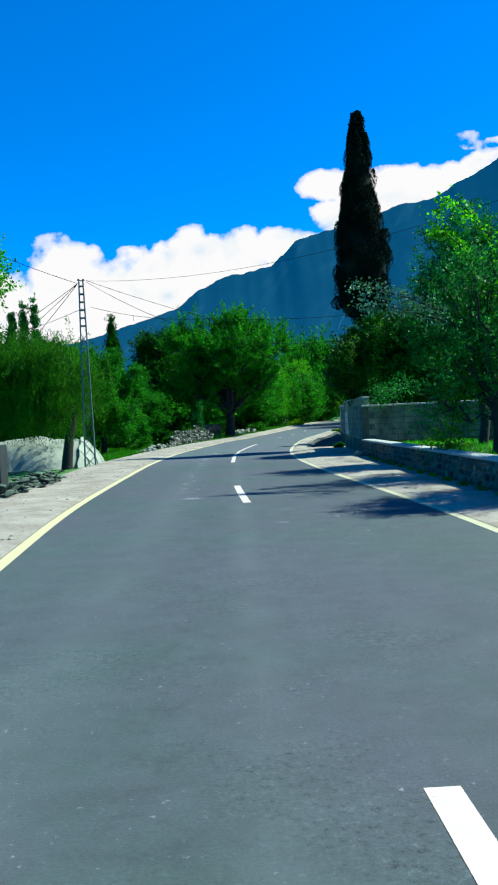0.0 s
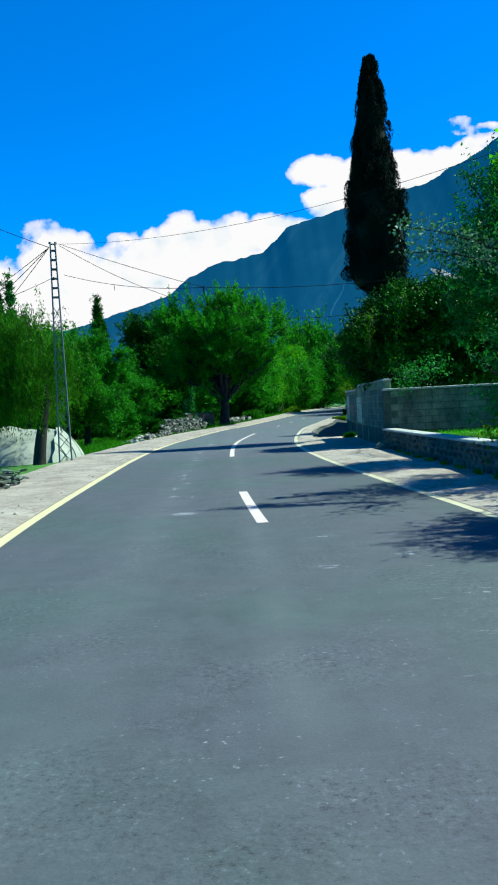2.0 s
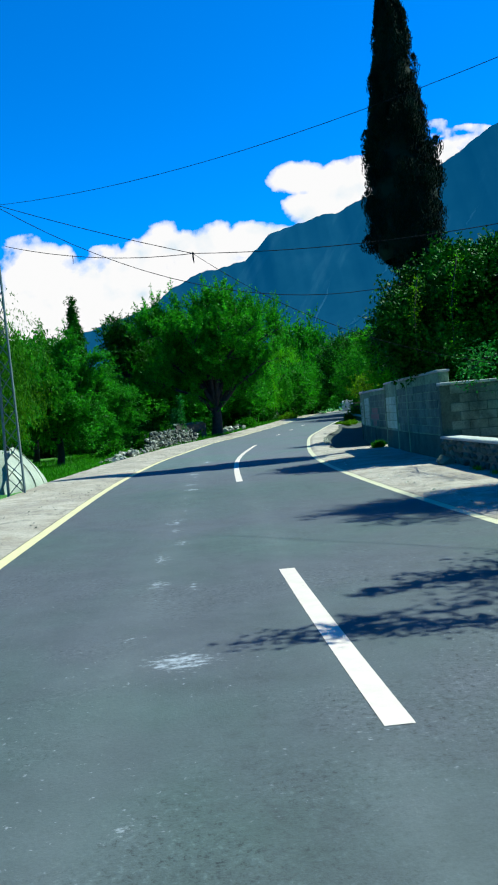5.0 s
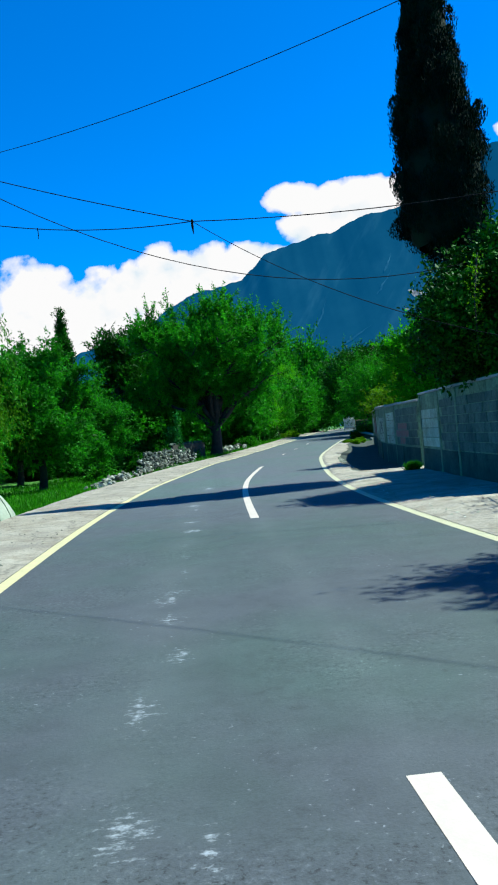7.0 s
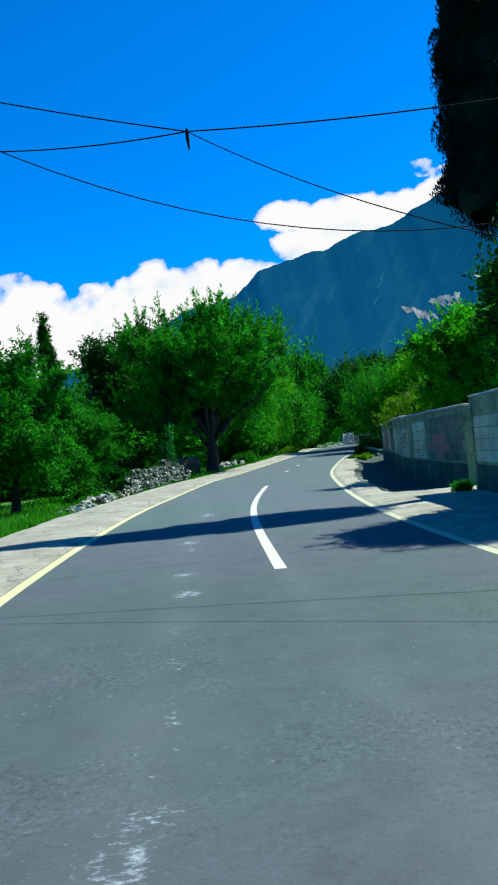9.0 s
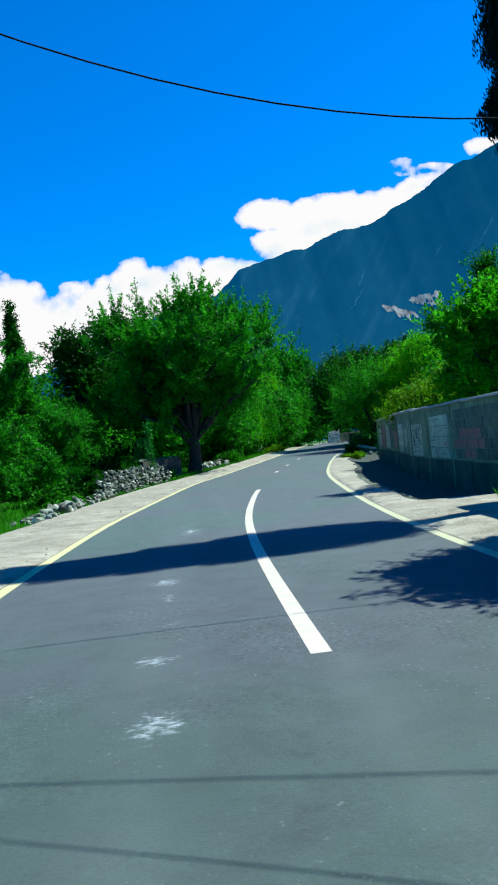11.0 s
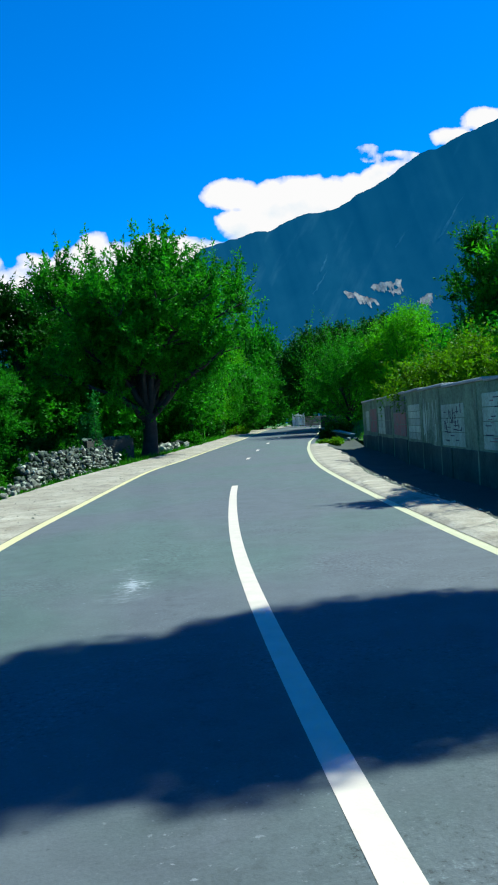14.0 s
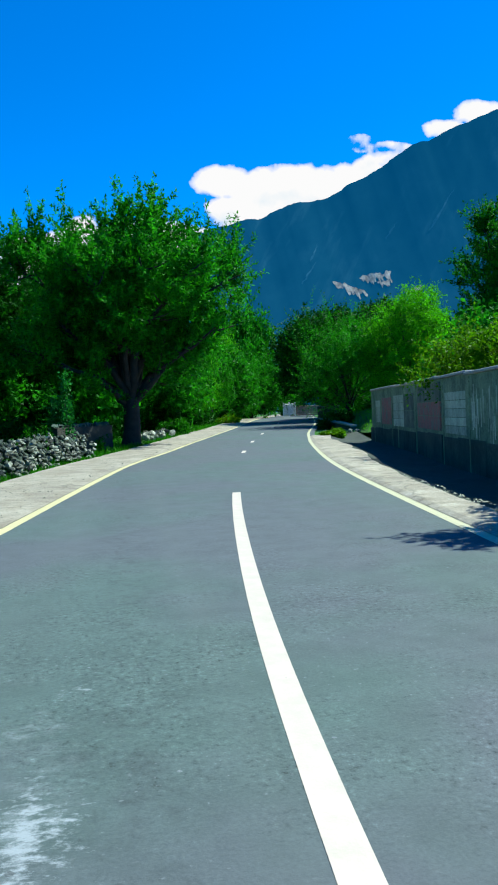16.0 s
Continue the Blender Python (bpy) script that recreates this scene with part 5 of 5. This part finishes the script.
# ---- stones ----
def stone_kinds(mat, count, flat, seed):
    """Angular stones about 1 m long, to be scaled."""
    made = []
    rng = np.random.default_rng(seed)
    for k in range(count):
        bm = bmesh.new()
        for q in unit(rng.normal(size=(15, 3))) * rng.uniform(0.42, 0.56, (15, 1)) * np.array([1.0, rng.uniform(0.7, 0.95), flat * rng.uniform(0.9, 1.3)]):
            bm.verts.new(q)
        bmesh.ops.convex_hull(bm, input=list(bm.verts))
        bmesh.ops.delete(bm, geom=[v for v in bm.verts if not v.link_faces], context="VERTS")
        me = bpy.data.meshes.new("stone")
        bm.to_mesh(me)
        bm.free()
        me.materials.append(mat)
        made.append(me)
    return made


PALE = stone_kinds(M_pale_stone, 8, 0.62, 1)
SLAB = stone_kinds(M_stone, 8, 0.30, 5)
GREY = stone_kinds(M_stone, 8, 0.62, 2)
FACE = stone_kinds(M_stone, 8, 0.75, 3)


def rubble_face(wall, line, d0, d1, z0, z1, size, seed, limit=290):
    """Stones set in the face of a wall, in rough courses."""
    rng = np.random.default_rng(seed)
    z, n = z0, 0
    while z < z1 - 0.04:
        h = min(rng.uniform(0.13, 0.2), z1 - z)
        d = d0 + rng.uniform(0, 0.15)
        while d < d1 and n < limit:
            w = rng.uniform(0.7, 1.35) * size
            s = put("stone", FACE[rng.integers(0, 8)], wall, along(line, d + w / 2) @ pose(0, 0.0 + rng.normal() * 0.012, z + h / 2, rng.normal() * 4, rng.normal() * 7, rng.normal() * 4))
            s.scale = (w * 0.96, 0.16, h * 1.22)
            d += w
            n += 1
        z += h


rubble_face(low_wall, LOW, 18.5, 35.85, 0.02, 0.55, 0.30, 7)


def heap(name, label, spots, kinds, size, seed, at):
    """A heap of loose stones; spots: place and height on the heap."""
    rng = np.random.default_rng(seed)
    root = thing(name, label, "stones", at)
    for x, y, z in spots:
        w = rng.uniform(*size)
        s = put("stone", kinds[rng.integers(0, len(kinds))], root, pose(x - at[0], y - at[1], z - at[2] + w * 0.22, rng.normal() * 14, rng.normal() * 14, rng.uniform(0, 360)))
        s.scale = (w, w, w)
    return root


def rubble(name, label, spots, size, seed):
    """Many small angular stones in one mesh."""
    rng = np.random.default_rng(seed)
    n = len(spots)
    corner = np.array([(a, b, c) for a in (-1, 1) for b in (-1, 1) for c in (-1, 1)], float)
    V = corner[None] * rng.uniform(0.5, 1.0, (n, 8, 3)) * rng.uniform(*size, (n, 1, 1)) * rng.uniform(0.6, 1.0, (n, 1, 3))
    V = np.einsum("nij,nvj->nvi", np.linalg.qr(rng.normal(size=(n, 3, 3)))[0], V) + np.array(spots)[:, None]
    q = np.array([(0, 1, 3, 2), (4, 6, 7, 5), (0, 4, 5, 1), (2, 3, 7, 6), (0, 2, 6, 4), (1, 5, 7, 3)])
    me = mesh_of(name, V.reshape(-1, 3), (np.arange(n)[:, None, None] * 8 + q[None]).reshape(-1, 4), M_stone)
    tagged(put(name, me), label, "stones", kind="stuff")


rng = np.random.default_rng(12)
wall_spots = []
for k in range(285):
    y = 51.5 + 12.5 * rng.random()
    h = 0.95 * min(1.0, (y - 51.2) / 2.0) * (0.85 + 0.2 * math.sin(y * 1.7))
    z = h * rng.random() ** 0.85
    wall_spots.append((float(LEFT(y)) - 2.4 - 0.75 * z / 0.95 * rng.random() - 0.30 * z - 0.15 * rng.random(), y, float(rise(y)) - 0.02 + z))
heap("dry_stone_wall", "tumbledown dry stone wall of pale fieldstones along the verge", wall_spots, PALE, (0.11, 0.26), 3, (-3.6, 57, 0))
tumble = []
for k in range(420):
    y = 51.5 + 12.5 * rng.random()
    z = 0.9 * min(1.0, (y - 51.2) / 2.0) * rng.random()
    tumble.append((float(LEFT(y)) - 2.6 - 0.3 * rng.random() - 0.45 * z, y, float(rise(y)) + z))
rubble("dry_stone_wall", "loose small stones filling the dry stone wall", tumble, (0.05, 0.13), 33)
spots = [(x, y, gz(x, y) + 0.14 + 0.18 * rng.random() * (y > 44.5) * (x > -5.2)) for x, y in ((float(LEFT(v)) - 2.2 - abs(rng.normal()) * 0.42, v) for v in 42.5 + 8.5 * rng.random(120))]
heap("loose_stones", "scattered pale stones beside the road shoulder", spots, PALE, (0.12, 0.34), 5, (-5.3, 46, 0))
spots = [(0.55 + (y - 74) * 0.27 - abs(rng.normal()) * 0.5, y, float(rise(y)) + 0.35 * rng.random()) for y in 73.5 + 6.5 * rng.random(48)]
heap("loose_stones", "heap of pale stones on the far verge", spots, PALE, (0.3, 0.6), 6, (1.0, 77, 0.1))
spots = [(-5.05 - abs(rng.normal()) * 0.55 + (y - 19) * 0.03, y, 0.0 + 0.25 * rng.random()) for y in 16.8 + 5.4 * rng.random(150)]
heap("stone_pile", "low pile of flat grey-green stones on the verge", spots, SLAB, (0.16, 0.38), 8, (-5.3, 19, 0))
heap("kerb_stones", "pale broken stones at the end of the culvert parapet", [(12.6 + 0.09 * k + rng.normal() * 0.15, 79.8 + rng.normal() * 0.3, -0.02 + 0.05 * rng.random()) for k in range(16)], PALE, (0.16, 0.36), 9, (13.2, 79.8, 0))
heap("kerb_stones", "loose grey stone on the shoulder by the low wall", [(4.15, 26.9, 0.03)], GREY, (0.3, 0.42), 10, (4.0, 27.3, 0))

# block pier at the near left verge darkened for willow shade, mud wall by the big tree, culvert wall at the bend
wall_run("wall_pier", "block wall end at the verge, willow shade put into its dark grey", [(-9.6, 18.6), (-5.45, 18.0)], -0.2, 1.18, 0.4, M_dark_block, 0)
mud = wall_run("wall_mud", "dark mud wall with stones along its top beside the big tree", [(-3.6, 64.6), (-2.6, 67.2), (-1.6, 69.6)], -0.1, 1.15, 0.4, M_adobe, 0)
rng = np.random.default_rng(31)
for k in range(26):
    d = 5.3 * k / 26
    s = put("stone", GREY[k % 8], mud, along([(-3.6, 64.6), (-2.6, 67.2), (-1.6, 69.6)], d) @ pose(0, -0.2 + rng.normal() * 0.08, 1.2, 0, 0, rng.uniform(0, 360)))
    s.scale = (0.34, 0.3, 0.3)
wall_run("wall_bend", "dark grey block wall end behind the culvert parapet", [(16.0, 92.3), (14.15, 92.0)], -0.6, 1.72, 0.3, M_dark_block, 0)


def parapet():
    """A low parapet beside the road, its top rising away from the painted wall."""
    root = thing("wall_culvert", "low culvert parapet at the road bend, sunlit sloping top and shaded face in its colours", "wall", kind="structure")
    m = pose(13.15, 80.3, 0, 0, 0, math.degrees(math.atan2(4.0, -1.0)))
    # dark body and pale coping paint in the shaded face and sunlit top
    for name, cap, thick, mat, label in (("wall_body", 0.0, 0.40, M_plinth, ""), ("coping", 0.09, 0.52, M_tarp, "coping paled for the sun on its top")):
        bm = bmesh.new()
        box(bm, (4.12, thick, 1.0), None, 0.015)
        for v in bm.verts:
            u = min(1.0, max(0.0, v.co.x / 4.12 + 0.5))
            top = 0.30 + 0.52 * u ** 0.7
            low = top + 0.004 if cap else -0.7
            v.co = m @ Vector((v.co.x + 2.06, v.co.y - 0.2, low + (v.co.z + 0.5) * (top + cap - low)))
        part(name, bm, mat, root, label)


parapet()


def bank():
    """A grassy mound behind the culvert wall."""
    xs, ys = np.linspace(13.5, 18.2, 25), np.linspace(77.5, 90, 40)
    X, Y = np.meshgrid(xs, ys)
    u, v = (X - 15.6) / 2.1, (Y - 83.5) / 6.3
    Z = rise(Y) - 0.2 + 1.3 * np.clip(1 - u * u, 0, 1) * np.clip(1 - v * v, 0, 1) ** 0.6 + 0.2 * (fbm(X, Y, 9) - 0.5)
    i, j = np.meshgrid(np.arange(39), np.arange(24), indexing="ij")
    a = i * 25 + j
    me = mesh_of("grass_bank", np.stack([X, Y, Z], -1).reshape(-1, 3), np.stack([a, a + 1, a + 26, a + 25], -1).reshape(-1, 4), M_ground, True)
    tagged(put("grass_bank", me), "bright grassy bank behind the culvert wall", "bank", kind="structure")


bank()


def grass(name, label, n, place, h, seed, mat=L_grass):
    rng = np.random.default_rng(seed)
    P = place(rng, n)
    A = unit(rng.normal(size=P.shape) * 0.45 + np.array([0, 0, 1.0]))
    tagged(put(name, leaves(name, P, A, h, h * 0.10, rng, mat)), label, "grass", kind="stuff")


def orchard_grass(rng, n):
    y = rng.uniform(34, 66, n)
    x = LEFT(y) - 2.35 - rng.random(n) ** 1.6 * 9
    out = np.clip((LEFT(y) - 2.3 - x) / 6, 0, 1)
    return np.stack([x, y, rise(y) - 0.14 - 0.30 * out], 1)


def verge_grass(rng, n):
    y = rng.uniform(66, 120, n)
    x = LEFT(y) - 2.2 - rng.random(n) ** 1.5 * 3.5
    return np.stack([x, y, rise(y) - 0.12], 1)


grass("orchard_grass", "long green grass under the orchard trees", 26000, orchard_grass, 0.28, 3)
grass("verge_grass", "green grass along the far verge", 12000, verge_grass, 0.35, 4)
grass("bank_grass", "bright green grass on the bank", 5000, lambda rng, n: (lambda x, y: np.stack([x, y, rise(y) - 0.25 + 1.3 * np.clip(1 - ((x - 15.6) / 2.1) ** 2, 0, 1) * np.clip(1 - ((y - 83.5) / 6.3) ** 2, 0, 1) ** 0.6], 1))(rng.uniform(13.6, 17.6, n), rng.uniform(77.8, 89.5, n)), 0.22, 5, L_lime)
grass("gutter_grass", "tufts of grass at the foot of the walls", 1500, lambda rng, n: (lambda y: np.stack([np.interp(y, [28, 35.7, 36.2, 38], [4.35, 4.72, 4.9, 5.1]) - np.abs(rng.normal(size=n)) * 0.12, y, 0.02 + 0 * y], 1))(35.6 + np.abs(rng.normal(size=n)) * 0.5), 0.22, 6)


# gutter spread out as a dark strip for the shadow the wall casts
tagged(put("gutter", strip("gutter", gutter_edge, lambda y: np.interp(y, [q[1] for q in GUTTER], [q[0] for q in GUTTER]) + 0.05, 36.8, 79.5,
                           lambda ys: np.tile(np.array([0.02, -0.07, -0.16, -0.2, -0.22, -0.2, -0.14])[None], (len(ys), 1)), M_shaded_earth, 0.5, 7, 0.04)), "earth gutter along the foot of the wall, widened and darkened as the wall's shadow", "gutter", kind="structure")


def gravel(name, label, n, place, size, seed):
    """Loose pebbles lying on the ground, as one sheet of small stones."""
    rng = np.random.default_rng(seed)
    P = place(rng, n)
    a = np.array([(1, 0, 0), (0.3, 0.9, 0), (-0.9, 0.5, 0), (-0.6, -0.7, 0), (0.5, -0.8, 0), (0.1, 0.05, 0.75)])
    V = P[:, None] + a[None] * rng.uniform(0.35, 1.0, (n, 6, 1)) * rng.uniform(size[0], size[1], (n, 1, 1))
    fan = np.array([(0, 1, 5), (1, 2, 5), (2, 3, 5), (3, 4, 5), (4, 0, 5)])
    me = mesh_of(name, V.reshape(-1, 3), (np.arange(n)[:, None, None] * 6 + fan[None]).reshape(-1, 3), M_pale_stone)
    tagged(put(name, me), label, "gravel", kind="stuff")


def left_gravel(rng, n):
    y = 8 + 62 * rng.random(n)
    d = 0.15 + 2.1 * rng.random(n) ** 0.6
    return np.stack([LEFT(y) - d, y, rise(y) + 0.03 + 0 * y], 1)


def right_gravel(rng, n):
    y = 12 + 56 * rng.random(n)
    d = 0.15 + np.where(y > 35, 0.75, 1.4) * rng.random(n) ** 0.7
    return np.stack([RIGHT(y) + d, y, rise(y) + np.minimum(0.03, 0.09 * (d - 0.085))], 1)


gravel("shoulder_gravel", "scattered small pebbles on the left shoulder", 3800, left_gravel, (0.012, 0.05), 21)
gravel("shoulder_gravel", "scattered small pebbles on the roadside strip", 2200, right_gravel, (0.012, 0.045), 22)


# raised lawn between the low wall and the garden wall
lawn_in = lambda y: np.interp(y, [q[1] for q in LOW], [q[0] for q in LOW]) + 0.33
lawn_out = lambda y: 7.6 + 0 * np.asarray(y, float)
tagged(put("lawn", strip("lawn", lawn_in, lawn_out, 5.0, 26.4, 0.46, M_ground, 0.5, 5, 0.06)), "raised strip of lawn behind the low stone wall", "lawn", kind="structure")
grass("lawn_grass", "bright grass on the raised strip of lawn", 9000, lambda rng, n: (lambda y, u: np.stack([lawn_in(y) * (1 - u) + lawn_out(y) * u, y, 0.44 + 0 * y], 1))(rng.uniform(8, 26.3, n), rng.random(n)), 0.14, 41, L_bright)
grass("wall_foot_grass", "thin tufts of grass at the foot of the walls", 1400, lambda rng, n: (lambda y: np.stack([np.interp(y, [q[1] for q in LOW], [q[0] for q in LOW]) - 0.12 - np.abs(rng.normal(size=n)) * 0.07, y, 0.02 + 0 * y], 1))(10 + 16 * (np.floor(rng.random(n) * 14) / 14 + 0.03 * rng.random(n))), 0.12, 42)


# ---- creepers on the right ----
def creeper(name, label, points, mat, spread, n, leaf, seed):
    """Leaves along a thin trailing stem."""
    rng = np.random.default_rng(seed)
    pts = np.array(points, float)
    t = np.linspace(0, 1, 40)
    knots = np.linspace(0, 1, len(pts))
    line = np.stack([np.interp(t, knots, pts[:, k]) for k in range(3)], 1)
    o = line[0].copy()
    root = thing(name, label, "creeper", tuple(o))
    put("stem", mesh_of("stem", *tube(line - o, np.linspace(0.018, 0.006, 40), 5), M_bark, True), root)
    P = line[rng.integers(0, 40, n)] - o + rng.normal(size=(n, 3)) * spread
    A = unit(rng.normal(size=(n, 3)) + np.array([0, 0, -0.4]))
    put("leaves", leaves("leaves", P, A, leaf, leaf * 0.75, rng, mat), root)


creeper("vine", "bright yellow-green vine shoot reaching over the garden tree", [(5.9, 17.4, 3.2), (5.6, 17.2, 5.3), (5.1, 17.0, 5.8), (4.5, 16.9, 6.1), (4.35, 16.9, 5.5)], L_lime, 0.09, 300, 0.10, 2)
creeper("vine", "bright vine shoot climbing beside the garden tree", [(5.8, 18.2, 4.0), (5.3, 17.9, 5.1), (4.8, 17.7, 5.5), (4.4, 17.6, 5.5)], L_lime, 0.07, 260, 0.11, 12)
creeper("vine", "yellow-green vine hanging over the low wall", [(4.9, 17.4, 2.6), (4.7, 17.2, 1.7), (4.55, 17.2, 0.75), (4.6, 18.6, 0.62)], L_yellow, 0.22, 900, 0.09, 3)
creeper("vine", "pale vine hanging down the dark wall tree", [(4.5, 29.2, 4.5), (4.3, 29.0, 3.6), (4.3, 29.0, 2.6)], L_yellow, 0.09, 300, 0.05, 4)
creeper("vine", "light green vine trailing from the wall tree", [(5.5, 29.2, 4.9), (5.2, 28.9, 3.8), (5.1, 28.7, 2.5)], L_lime, 0.10, 360, 0.05, 5)
creeper("olive_branch", "pale grey-green leafy branch reaching out of the garden tree", [(4.22, 16.17, 3.55), (3.53, 16.26, 3.86), (3.02, 16.30, 4.03), (2.37, 16.34, 4.16)], L_silver, 0.10, 460, 0.07, 24)
creeper("olive_branch", "pale grey-green leafy branch reaching out of the garden tree", [(4.22, 16.00, 3.30), (3.45, 16.17, 3.60), (2.93, 16.26, 3.73), (2.50, 16.34, 3.73)], L_silver, 0.09, 400, 0.07, 25)
creeper("climbing_plant", "grey-green climber standing up beside the stone wall", [(-2.75, 63.0, 0.1), (-2.7, 63.0, 1.1), (-2.8, 63.1, 2.2), (-2.72, 63.0, 3.2)], L_olive, 0.11, 700, 0.11, 14)
creeper("vine", "grey-green shoots above the near wall", [(5.0, 27.5, 2.0), (4.8, 26.0, 2.2), (5.2, 24.0, 2.3)], L_olive, 0.22, 900, 0.07, 6)

# ---- gate and fence at the end of the road ----
gate = thing("metal_gate", "white metal gate with upright bars at the end of the road", "gate", (23.2, 145.0, float(rise(145))), 12)
for x in (-0.62, 0.0, 0.62):
    bm = bmesh.new()
    box(bm, (0.09, 0.09, 1.35), pose(x, 0, 0.675), 0.01)
    part("gate_post", bm, M_white_metal, gate)
for z in (0.25, 1.1):
    bm = bmesh.new()
    box(bm, (1.3, 0.05, 0.08), pose(0, 0.06, z), 0.01)
    part("rail", bm, M_white_metal, gate)
for k in range(8):
    bm = bmesh.new()
    box(bm, (0.125, 0.03, 1.15), pose(-0.53 + k * 0.15, 0.1, 0.65), 0.008)
    part("gate_bar", bm, M_white_metal, gate)
fence = thing("brick_fence", "low reddish brick fence beside the white gate", "fence", (25.6, 146.0, float(rise(145))), 14)
for r in range(6):
    for k in range(9):
        bm = bmesh.new()
        box(bm, (0.32, 0.2, 0.145), pose(-1.4 + k * 0.34 + (0.17 if r % 2 else 0), 0, 0.08 + r * 0.16), 0.012)
        part("brick", bm, M_rust, fence)
for ob in (gate, fence):
    ob.scale = (1.5, 1.5, 1.5)
